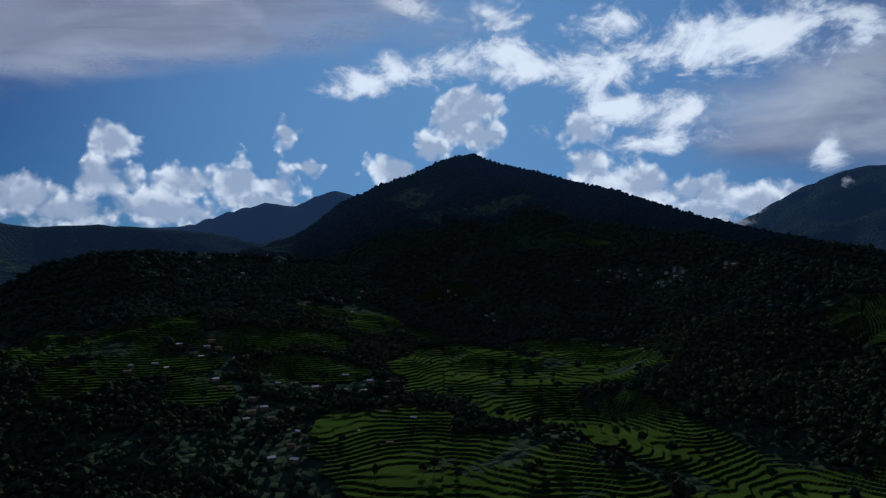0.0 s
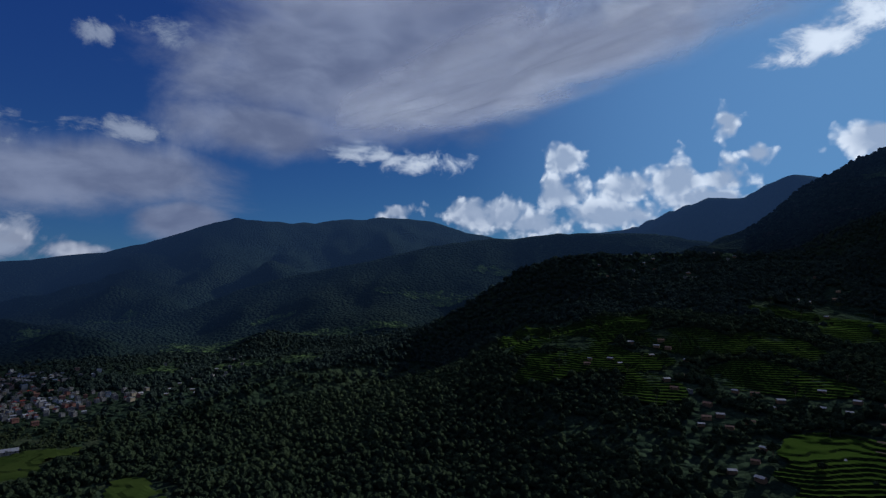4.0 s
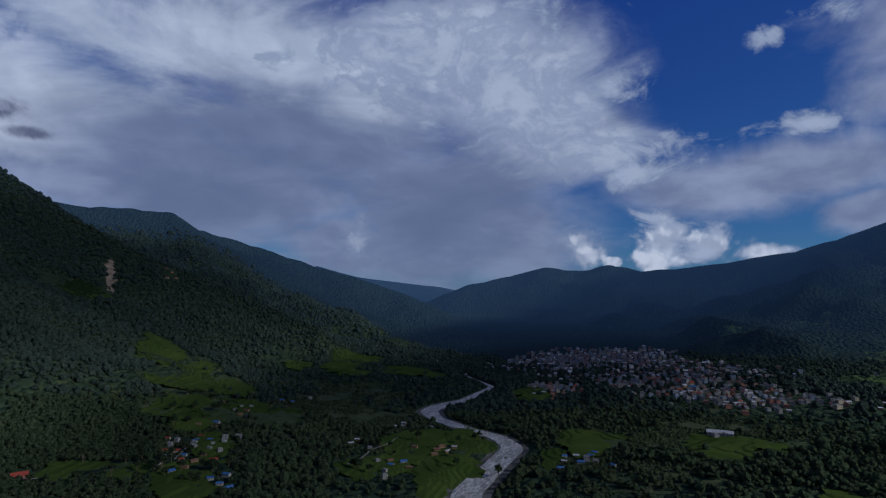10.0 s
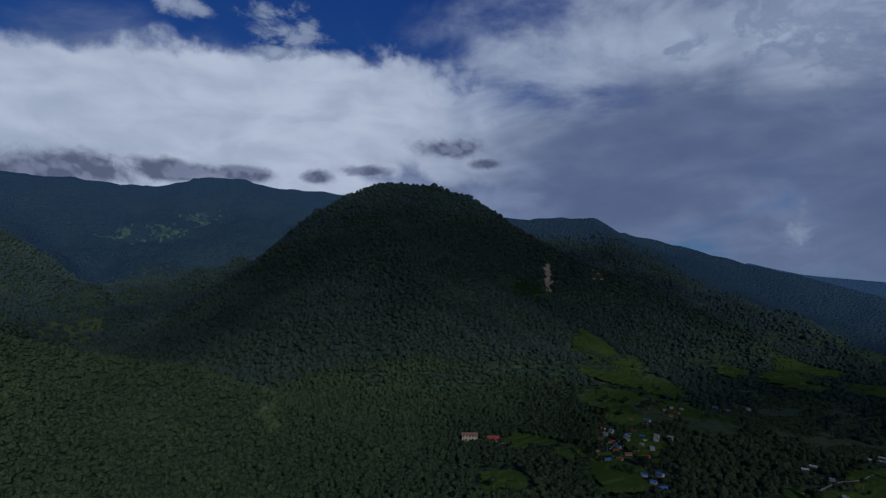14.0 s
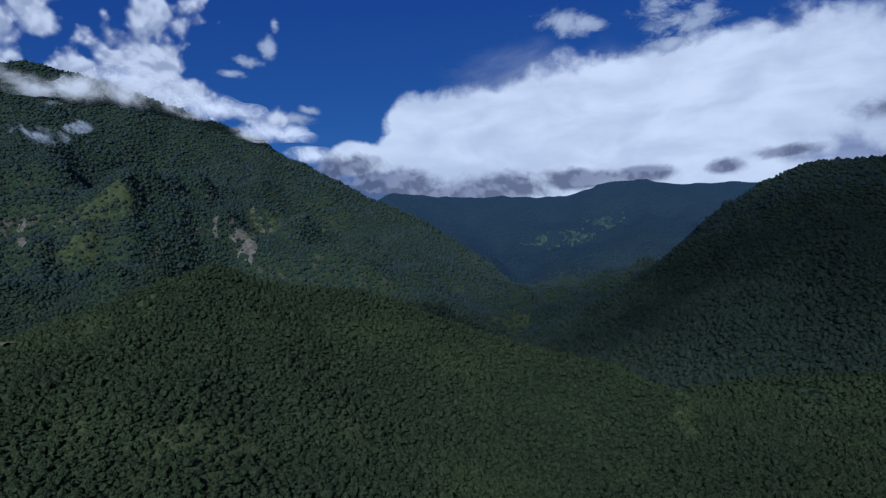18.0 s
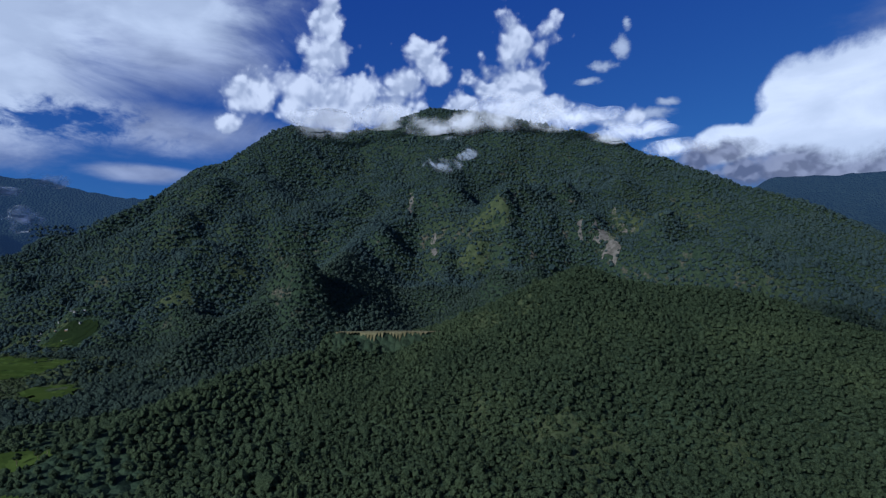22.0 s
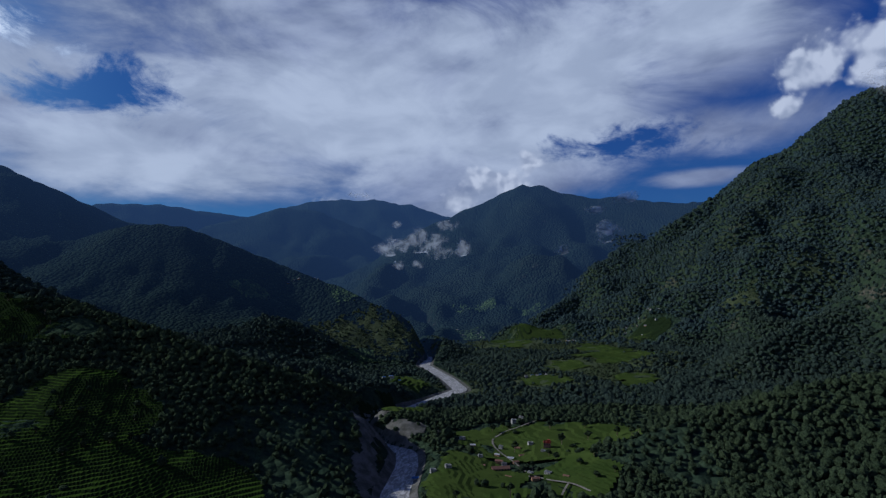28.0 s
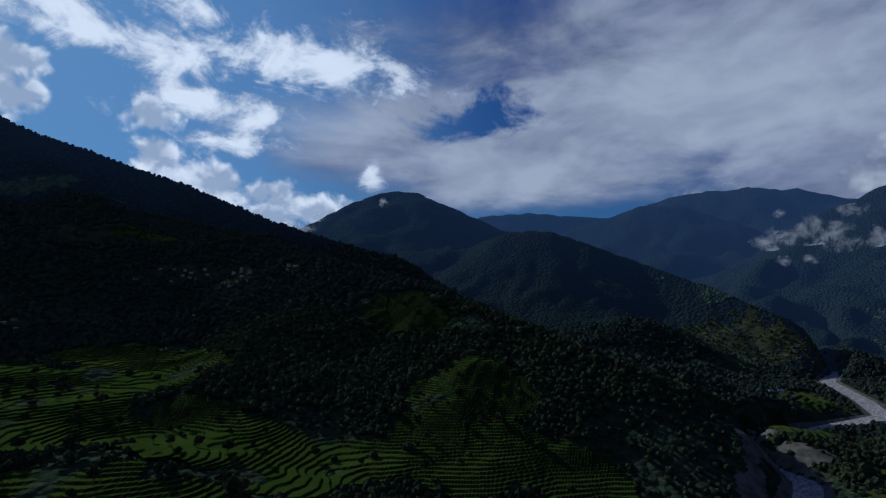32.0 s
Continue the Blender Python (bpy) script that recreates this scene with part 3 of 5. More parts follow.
SCREE = material("grey_scree", dirt_look((0.065, 0.060, 0.050), (0.14, 0.13, 0.11)), 0.95, 0.05)
DRY_GRASS = material("dry_grass", dirt_look((0.034, 0.048, 0.021), (0.060, 0.073, 0.034)), 0.95, 0.05)
WATER = material("silty_water", water_look, 0.8, 0.04)
GRAVEL = material("river_gravel", dirt_look((0.055, 0.055, 0.045), (0.13, 0.125, 0.11)), 0.95, 0.05)
BARK = material("bark", bark_look, 0.95, 0.05)
ROAD = material("dirt_road", dirt_look((0.13, 0.115, 0.095), (0.22, 0.20, 0.17)), 0.95, 0.05)


# ---- meshes ----
def mesh_from(name, verts, faces, mat, smooth=False):
    """A mesh from arrays: verts n x 3, faces m x 3 or m x 4."""
    verts, faces = np.asarray(verts, np.float32), np.asarray(faces, np.int32)
    me = bpy.data.meshes.new(name)
    m, c = faces.shape
    me.vertices.add(len(verts))
    me.vertices.foreach_set("co", verts.ravel())
    me.loops.add(m * c)
    me.loops.foreach_set("vertex_index", faces.ravel())
    me.polygons.add(m)
    me.polygons.foreach_set("loop_start", np.arange(0, m * c, c, dtype=np.int32))
    me.polygons.foreach_set("use_smooth", np.full(m, smooth))
    me.materials.append(mat)
    me.update(calc_edges=True)
    return me


def part(name, bm, mat, parent, label=""):
    """Links a bmesh, or a mesh that is ready, as one mesh object under a thing or a part."""
    if isinstance(bm, bmesh.types.BMesh):
        me = bpy.data.meshes.new(name)
        bm.to_mesh(me)
        bm.free()
        me.materials.append(mat)
    else:
        me = bm
    ob = new(name, me)
    ob.parent = parent
    return tagged(ob, label)


# ---- the ground: one sheet to the horizon ----
COLUMNS, ROWS = 840, 380
ring = np.concatenate(([0.01], np.geomspace(40, 4950, ROWS - 1)))
turn = np.arange(COLUMNS) * 2 * math.pi / COLUMNS
gd, ga = np.meshgrid(ring, turn, indexing="ij")
gx, gy = -gd * np.sin(ga), gd * np.cos(ga)
gz = land(gx, gy)


def ground_at(x, y):
    """Height of the ground's sheet, between its corners."""
    x, y = np.asarray(x, float), np.asarray(y, float)
    d = np.clip(np.hypot(x, y), 41, 4900)
    u = 1 + np.log(d / 40) / math.log(4950 / 40) * (ROWS - 2)
    i = np.clip(u.astype(int), 1, ROWS - 2)
    w = (np.arctan2(-x, y) % (2 * math.pi)) / (2 * math.pi) * COLUMNS
    j = w.astype(int) % COLUMNS
    j2, f, e = (j + 1) % COLUMNS, (d - ring[i]) / (ring[i + 1] - ring[i]), w - np.floor(w)
    return (gz[i, j] * (1 - e) + gz[i, j2] * e) * (1 - f) + (gz[i + 1, j] * (1 - e) + gz[i + 1, j2] * e) * f


def up_on(x, y, lift=0.0):
    return float(ground_at(x, y)) + lift


def far_haze_look(name, air, tint=None):
    """Far-off forest or fields; the haze in between is put in as emission."""
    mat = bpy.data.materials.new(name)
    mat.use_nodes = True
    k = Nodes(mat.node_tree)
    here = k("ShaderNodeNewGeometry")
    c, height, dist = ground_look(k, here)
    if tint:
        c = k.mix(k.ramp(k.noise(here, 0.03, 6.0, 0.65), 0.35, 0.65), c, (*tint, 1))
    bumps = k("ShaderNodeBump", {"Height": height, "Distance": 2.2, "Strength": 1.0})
    # Blue emission grows with distance, in place of real haze.
    haze_glow = k.ramp(k.vec("LENGTH", here, out=1), 1150, 4600, 0.0, 1.0, False)
    haze_glow = k.math("POWER", haze_glow, 0.85)
    # Base colour is darkened to navy, standing in for haze and cloud shade.
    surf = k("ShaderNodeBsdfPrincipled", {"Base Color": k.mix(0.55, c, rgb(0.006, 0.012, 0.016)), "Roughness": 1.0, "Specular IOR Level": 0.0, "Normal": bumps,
                                           "Emission Color": (*air, 1), "Emission Strength": haze_glow})
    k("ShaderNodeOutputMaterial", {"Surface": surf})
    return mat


FAR_HAZE = far_haze_look("far_range_haze", (0.023, 0.050, 0.120))
FAR_FIELD_HAZE = far_haze_look("far_fields_haze", (0.023, 0.050, 0.120), (0.13, 0.20, 0.06))
at = np.stack([gx, gy, gz], -1)
i, j = np.meshgrid(np.arange(ROWS - 1), np.arange(COLUMNS), indexing="ij")
j2 = (j + 1) % COLUMNS
quads = np.stack([i * COLUMNS + j, i * COLUMNS + j2, (i + 1) * COLUMNS + j2, (i + 1) * COLUMNS + j], -1)[:, :, ::-1]


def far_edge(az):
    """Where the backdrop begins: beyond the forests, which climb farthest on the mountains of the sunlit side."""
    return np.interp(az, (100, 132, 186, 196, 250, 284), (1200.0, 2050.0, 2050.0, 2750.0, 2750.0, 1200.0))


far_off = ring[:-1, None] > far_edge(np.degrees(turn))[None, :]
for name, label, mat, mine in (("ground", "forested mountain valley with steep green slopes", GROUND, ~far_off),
                               ("backdrop", "hazy blue green mountain ranges beyond the valley", FAR_HAZE, far_off)):
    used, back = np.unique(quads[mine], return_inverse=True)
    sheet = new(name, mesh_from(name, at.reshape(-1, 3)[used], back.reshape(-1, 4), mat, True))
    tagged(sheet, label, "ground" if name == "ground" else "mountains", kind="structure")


# ---- river ----
def ribbon(line, side, lift, step=6.0, across=6, depth=None):
    """A strip along a plan line; side gives its half width, lift its height over the land or, with depth, a fixed height."""
    pts = []
    for (ax, ay, aw), (bx, by, bw) in zip(line, line[1:]):
        m = max(1, int(math.hypot(bx - ax, by - ay) / step))
        pts += [(ax + (bx - ax) * t / m, ay + (by - ay) * t / m, aw + (bw - aw) * t / m) for t in range(m)]
    p = np.array(pts + [line[-1]])
    for _ in range(4):
        p[1:-1] = (p[:-2] + 2 * p[1:-1] + p[2:]) / 4
    d = np.gradient(p[:, :2], axis=0)
    d /= np.hypot(d[:, 0], d[:, 1])[:, None] + 1e-9
    nx, ny = -d[:, 1], d[:, 0]
    f = np.linspace(-1, 1, across)
    x = p[:, 0, None] + nx[:, None] * f * p[:, 2, None] * side
    y = p[:, 1, None] + ny[:, None] * f * p[:, 2, None] * side
    z = np.full(x.shape, depth) if depth is not None else land(x, y) + lift
    a, b = x.shape
    u, v = np.meshgrid(np.arange(a - 1), np.arange(b - 1), indexing="ij")
    q = np.stack([u * b + v, (u + 1) * b + v, (u + 1) * b + v + 1, u * b + v + 1], -1).reshape(-1, 4)
    return np.stack([x, y, z], -1).reshape(-1, 3), q[:, ::-1]


RIVER = RIVER_DOWN[::-1] + RIVER_UP[1:]
v, q = ribbon(RIVER, 1.02, 0, 5.0, 7, 1.6)
shore_v, shore_q = ribbon(RIVER, 1.6, 0.45, 6.0, 9)
tagged(new("river_bank", mesh_from("river_bank", shore_v, shore_q, GRAVEL, True)), "pale gravel and boulder banks along the river", "river bank", kind="structure")
water = new("river", mesh_from("river", v, q, WATER, True))
tagged(water, "silty grey river with white rapids winding through the valley", "river", kind="structure")


# ---- open ground: meadows, terraces, scars ----
def inside(x, y, spots, rag=0.28, size=35.0):
    """Over 0 inside a group of oval spots (x, y, half width, half depth, bearing), with a ragged rim."""
    best = np.full(np.shape(x), -9.0)
    for cx, cy, rx, ry, az in spots:
        a = radians(az)
        u, w = (x - cx) * math.cos(a) + (y - cy) * math.sin(a), -(x - cx) * math.sin(a) + (y - cy) * math.cos(a)
        best = np.maximum(best, 1 - np.hypot(u / rx, w / ry))
    return best + rag * fbm(x, y, size, 3, 31)


def patch(name, label, category, spots, mat, cell=3.0, step=0.0, lift=0.5, rag=0.28, piece="", ragged=35.0):
    """Open ground that lies on the land; with a step it climbs in level terraces, each a part of its own."""
    x0, x1 = min(s[0] - max(s[2:4]) * 1.2 for s in spots), max(s[0] + max(s[2:4]) * 1.2 for s in spots)
    y0, y1 = min(s[1] - max(s[2:4]) * 1.2 for s in spots), max(s[1] + max(s[2:4]) * 1.2 for s in spots)
    x, y = np.meshgrid(np.arange(x0, x1, cell), np.arange(y0, y1, cell), indexing="ij")
    keep = inside(x, y, spots, rag, ragged) > 0
    h = land(x, y, False)
    level = np.zeros(x.shape, int)
    if step:
        w = (h + 3.2 * fbm(x, y, 48, 3, 41)) / step
        level = np.floor(w).astype(int)
        f = np.clip((w - level - 0.80) / 0.20, 0, 1)
        z = (level + f * f * (3 - 2 * f)) * step + step * 0.75 + 0.8 + 0.25 * fbm(x, y, 9, 2, 5)
    else:
        z = land(x, y) + lift
    a, b = x.shape
    u, v = np.meshgrid(np.arange(a - 1), np.arange(b - 1), indexing="ij")
    u, v = u.ravel(), v.ravel()
    ok = keep[u, v] & keep[u + 1, v] & keep[u, v + 1] & keep[u + 1, v + 1]
    u, v = u[ok], v[ok]
    quad = np.stack([u * b + v, (u + 1) * b + v, (u + 1) * b + v + 1, u * b + v + 1], -1)
    at = np.stack([x, y, z], -1).reshape(-1, 3)
    if not step:
        used, back = np.unique(quad, return_inverse=True)
        return tagged(new(name, mesh_from(name, at[used], back.reshape(-1, 4), mat, True)), label, category, kind="structure")
    thing = tagged(new(name), label, category, kind="structure")
    mine = level[u, v]
    for lev in np.unique(mine):
        sub = quad[mine == lev]
        used, back = np.unique(sub, return_inverse=True)
        part(piece, mesh_from(piece, at[used], back.reshape(-1, 4), mat), mat, thing)
    return thing


# x, y, half width, half depth, bearing
MEADOWS = {
    "river_bend_meadow": [(-524, -176, 50, 71, 109), (-466, -151, 42, 68, 108), (-457, -208, 45, 38, 114), (-551, -151, 27, 71, 105), (-520, -214, 23, 32, 112)],
    "playing_field": [(-585, 92, 44, 50, 81)],
    "bank_meadow": [(-597, -34, 34, 44, 93), (-546, -37, 18, 29, 94)],
    "town_edge_meadow": [(-836, -136, 22, 41, 99), (-807, -127, 23, 41, 99)],
    "grove_meadow": [(-428, 133, 19, 32, 73), (-403, 131, 18, 26, 72)],
    "bank_hamlet_plots": [(-534, -65, 16, 26, 97), (-519, -68, 12, 29, 97)],
    "east_shelf_meadow": [(-552, -431, 65, 44, 128), (-561, -388, 35, 56, 125), (-533, -468, 30, 29, 131), (-481, -436, 25, 35, 132)],
    "far_shelf_meadow": [(-961, -372, 52, 68, 111), (-1035, -522, 51, 59, 117)],
    "hamlet_meadow": [(-415, -352, 21, 50, 130), (-374, -339, 26, 35, 132), (-337, -309, 24, 41, 133)],
    "lodge_meadow": [(-332, -400, 40, 26, 140), (-348, -370, 18, 26, 137), (-252, -345, 24, 35, 144)],
    "slope_pasture": [(-670, -681, 28, 95, 135), (-635, -583, 42, 95, 133), (-493, -476, 25, 47, 134), (-527, -456, 36, 29, 131)],
    "upper_east_fields": [(-695, -685, 37, 80, 135), (-669, -599, 35, 95, 132), (-560, -536, 32, 41, 134), (-618, -492, 29, 26, 129), (-913, -489, 42, 74, 118), (-884, -569, 33, 53, 123)],
    "high_pasture": [(-737, -933, 48, 17, 142)],
    "ridge_fields": [(-1104, 1042, 111, 26, 47), (-1015, 1103, 64, 45, 43), (-1070, 723, 111, 29, 56), (-1172, 542, 83, 95, 65), (-1283, 487, 56, 92, 69), (-997, 824, 77, 32, 50)],
    "ridge_plots": [(-1050, 1311, 77, 27, 39), (-1298, 734, 61, 31, 61), (-1686, 470, 72, 32, 74), (-810, 512, 39, 62, 58), (-959, 331, 31, 47, 71), (-891, 433, 38, 41, 64), (-1428, 257, 59, 93, 80)],
    "river_meadow": [(580, 10, 89, 56, 271), (575, -45, 44, 47, 266), (576, 67, 33, 50, 277), (459, 58, 48, 59, 277), (472, -18, 33, 50, 268), (534, 30, 47, 41, 273), (459, -25, 23, 38, 267)],
    "upper_shelf_field": [(1197, -153, 93, 95, 263), (1326, -101, 46, 80, 266)],
    "shelf_field": [(1476, 103, 74, 95, 274), (1586, 24, 72, 49, 271)],
    "shelf_plots": [(1442, -238, 54, 26, 261), (933, -135, 37, 59, 262), (937, 15, 43, 59, 271), (1104, -36, 44, 65, 268)],
    "gorge_field": [(888, 225, 32, 95, 284), (671, 190, 39, 71, 286)],
    "far_bank_field": [(1389, 517, 57, 40, 290), (1291, 738, 58, 27, 300), (1108, 388, 35, 74, 289)],
    "valley_head_plots": [(1974, 247, 82, 40, 277), (1931, 66, 59, 20, 272), (1667, 244, 53, 64, 278)],
    "hill_strip": [(100, 1275, 159, 29, 356), (-62, 1368, 88, 41, 3)],
    "lower_hill_strip": [(214, 1032, 80, 26, 348)],
}
TERRACES = {
    "nose_terraces": [(-33, 393, 57, 68, 5), (41, 353, 66, 47, 353), (92, 334, 38, 32, 345), (-66, 428, 29, 41, 9), (26, 393, 37, 32, 356)],
    "village_terraces": [(9, 583, 65, 95, 359), (61, 525, 48, 89, 353), (30, 645, 72, 62, 357), (105, 485, 26, 50, 348)],
    "shelf_terraces": [(-334, 564, 79, 65, 31), (-211, 572, 59, 26, 20), (-276, 493, 67, 35, 29), (-122, 539, 53, 29, 13), (-202, 463, 29, 29, 24), (-299, 447, 28, 26, 34), (-398, 550, 35, 89, 36)],
    "hollow_terraces": [(-104, 762, 44, 83, 8), (-11, 748, 35, 32, 1), (-172, 753, 31, 38, 13), (6, 925, 57, 23, 360), (-139, 612, 38, 32, 13)],
    "valley_terraces": [(163, 606, 72, 92, 345), (153, 428, 27, 56, 340), (186, 391, 45, 47, 335), (224, 360, 49, 44, 328), (144, 688, 58, 29, 348), (144, 421, 48, 59, 341), (191, 358, 47, 50, 332), (143, 484, 30, 29, 344)],
    "spur_terraces": [(343, 367, 44, 44, 317), (384, 337, 43, 29, 311), (291, 349, 25, 44, 320), (303, 305, 53, 50, 315), (347, 232, 35, 38, 304), (380, 372, 41, 44, 314), (323, 345, 32, 44, 317), (339, 274, 48, 38, 309)],
    "upper_spur_terraces": [(434, 557, 50, 44, 322), (444, 506, 34, 35, 319), (465, 461, 26, 23, 315), (460, 520, 17, 26, 319)],
}
SCARS = {
    "helicopter_clearing": ("flat pale dirt clearing on the forest ridge", "clearing", PALE_EARTH, [(507, -390, 63, 16, 232)]),
    "landslide": ("grey brown landslide scar on the wooded slope", "landslide", SCREE, [(854, -1475, 43, 27, 210), (868, -1589, 33, 24, 209), (825, -1441, 27, 39, 210)]),
    "grey_gully": ("pale vertical scar on the wooded mountainside", "gully", SCREE, [(918, -1427, 9, 44, 213), (910, -1612, 12, 47, 209)]),
    "red_landslip": ("reddish earth slip below the forest road", "landslide", EARTH, [(-820, -946, 10, 44, 139)]),
    "scrub_clearing": ("dry scrub clearing among the trees", "clearing", DRY_GRASS, [(-291, -550, 16, 26, 152), (-271, -502, 12, 47, 152)]),
    "grass_gap": ("dry grassy gap in the forest", "clearing", DRY_GRASS, [(-118, -503, 13, 17, 167)]),
    "yellow_scrub": ("yellowish scrub gap in the forest", "clearing", DRY_GRASS, [(234, -331, 19, 14, 215), (211, -329, 16, 17, 213), (293, -311, 6, 29, 223), (145, -402, 17, 17, 200), (212, -346, 18, 20, 212), (240, -327, 20, 20, 216), (189, -304, 11, 26, 212), (232, -296, 8, 20, 218)]),
    "rock_gully": ("pale bare gully on the wooded mountainside", "gully", SCREE, [(1183, -1075, 13, 77, 228)]),
    "earth_gully": ("thin bare streak on the wooded mountainside", "gully", SCREE, [(1451, -1214, 11, 79, 230)]),
    "grass_slope": ("pale green grassy slope below the peak", "clearing", DRY_GRASS, [(1070, -1202, 66, 34, 222), (1048, -1108, 47, 26, 223), (794, -1673, 114, 95, 205), (702, -1775, 80, 95, 202), (876, -1557, 26, 93, 209)]),
    "hill_pasture": ("pale green pasture on the far hillside", "field", FAR_FIELD_HAZE, [(-297, -2646, 77, 82, 174), (-125, -2469, 86, 82, 177), (28, -2537, 63, 29, 181)]),
    "crest_clearing": ("pale rocky clearing on the forest hill", "clearing", DRY_GRASS, [(-531, -1144, 12, 29, 155)]),
    "gravel_bar": ("gravel and sand bar beside the river", "gravel", GRAVEL, [(573, 150, 37, 20, 285), (546, 178, 25, 68, 288), (436, 147, 11, 44, 289)]),
    "valley_clearing": ("pale cleared plots in the side valley", "clearing", DRY_GRASS, [(-9, -994, 31, 32, 179), (93, -1508, 75, 93, 184), (264, -1714, 35, 40, 189)]),
    "shoulder_pasture": ("pale green pasture on the mountain shoulder", "field", FAR_FIELD_HAZE, [(783, -2283, 48, 95, 199)]),
    "spur_scrub": ("brownish scrub on the wooded spur", "clearing", DRY_GRASS, [(1401, -451, 50, 36, 252), (1462, -644, 44, 30, 246), (1454, -613, 41, 34, 247), (1406, -460, 40, 50, 252)]),
    "valley_scrub": ("green scrub and small plots along the upper valley", "scrub", DRY_GRASS, [(1080, -60, 230, 170, 267), (1420, 20, 240, 170, 271), (880, 60, 120, 110, 274), (1250, 420, 150, 90, 289)]),
    "east_scrub": ("green scrub and small plots below the forest hill", "scrub", DRY_GRASS, [(-560, -360, 190, 120, 123), (-720, -420, 150, 90, 120)]),
    "bank_scrub": ("green scrub and small plots between the river and town", "scrub", DRY_GRASS, [(-600, 30, 130, 130, 87), (-700, -60, 110, 90, 95)]),
    "bright_scrub": ("bright green scrub at the forest edge", "clearing", DRY_GRASS, [(435, -470, 13, 44, 223), (410, -459, 14, 26, 222), (388, -494, 15, 26, 218)]),
}
for name, spots in MEADOWS.items():
    far = math.hypot(spots[0][0], spots[0][1]) > 900
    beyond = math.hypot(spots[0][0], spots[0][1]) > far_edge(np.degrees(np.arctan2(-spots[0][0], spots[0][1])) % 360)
    patch(name, "bright green meadow of low rice plots", "field", spots, FAR_FIELD_HAZE if beyond else MEADOW, 4.0 if far else 3.0, 2.2 if far else 1.1, 0.5, 0.6, "plot")
for name, spots in TERRACES.items():
    patch(name, "stepped green rice terraces with dark grassy banks", "terraces", spots, PADDY, 1.5, 1.45, 0.5, 0.3, "terrace")
for name, (label, category, mat, spots) in SCARS.items():
    patch(name, label, category, spots, mat, 5.0 if category == "scrub" else 2.5 if abs(spots[0][0]) < 600 else 4.0, 0.0, 0.35 if category == "scrub" else 0.7, 0.12 if mat is PALE_EARTH else 0.8, "", 14.0)

# ---- the town and its hamlets ----
TOWN = [(-1180, -60, 210, 230, 95), (-1010, 60, 200, 170, 86), (-800, 130, 130, 90, 78), (-880, -110, 60, 60, 97)]
def paint(name, colour, dirt):
    return material(name, plain_look(colour, dirt), 0.85, 0.15)


WALLS = {"white": paint("white_plaster", (0.31, 0.30, 0.28), (0.20, 0.19, 0.18)), "cream": paint("cream_plaster", (0.32, 0.27, 0.19), (0.27, 0.23, 0.17)),
         "pink": paint("brick_red_plaster", (0.30, 0.14, 0.11), (0.20, 0.10, 0.08)), "grey": paint("raw_concrete", (0.26, 0.25, 0.24), (0.16, 0.15, 0.14)),
         "blue": paint("pale_blue_plaster", (0.26, 0.32, 0.40), (0.18, 0.22, 0.27)), "mud": paint("mud_plaster", (0.26, 0.16, 0.09), (0.17, 0.11, 0.06))}
ROOFS = {"slab": paint("roof_slab", (0.24, 0.24, 0.23), (0.14, 0.14, 0.13)), "tin": paint("silver_tin", (0.36, 0.37, 0.39), (0.24, 0.22, 0.21)),
         "blue": paint("blue_tin", (0.04, 0.12, 0.30), (0.04, 0.09, 0.20)), "red": paint("red_tin", (0.29, 0.05, 0.03), (0.17, 0.04, 0.03)),
         "rust": paint("rusty_tin", (0.17, 0.09, 0.06), (0.11, 0.06, 0.05))}
GLASS = material("dark_window", lambda k, here: k.mix(k.ramp(k.noise(here, 0.8), 0.4, 0.6), rgb(0.02, 0.025, 0.03), rgb(0.06, 0.07, 0.08)), 0.12, 0.5)
TIMBER = material("painted_timber", plain_look((0.16, 0.09, 0.05), (0.09, 0.06, 0.04)), 0.7, 0.2)


def box(bm, x0, y0, z0, x1, y1, z1):
    made = bmesh.ops.create_cube(bm, size=1.0)["verts"]
    for v in made:
        v.co = Vector((x0 if v.co.x < 0 else x1, y0 if v.co.y < 0 else y1, z0 if v.co.z < 0 else z1))
    return made


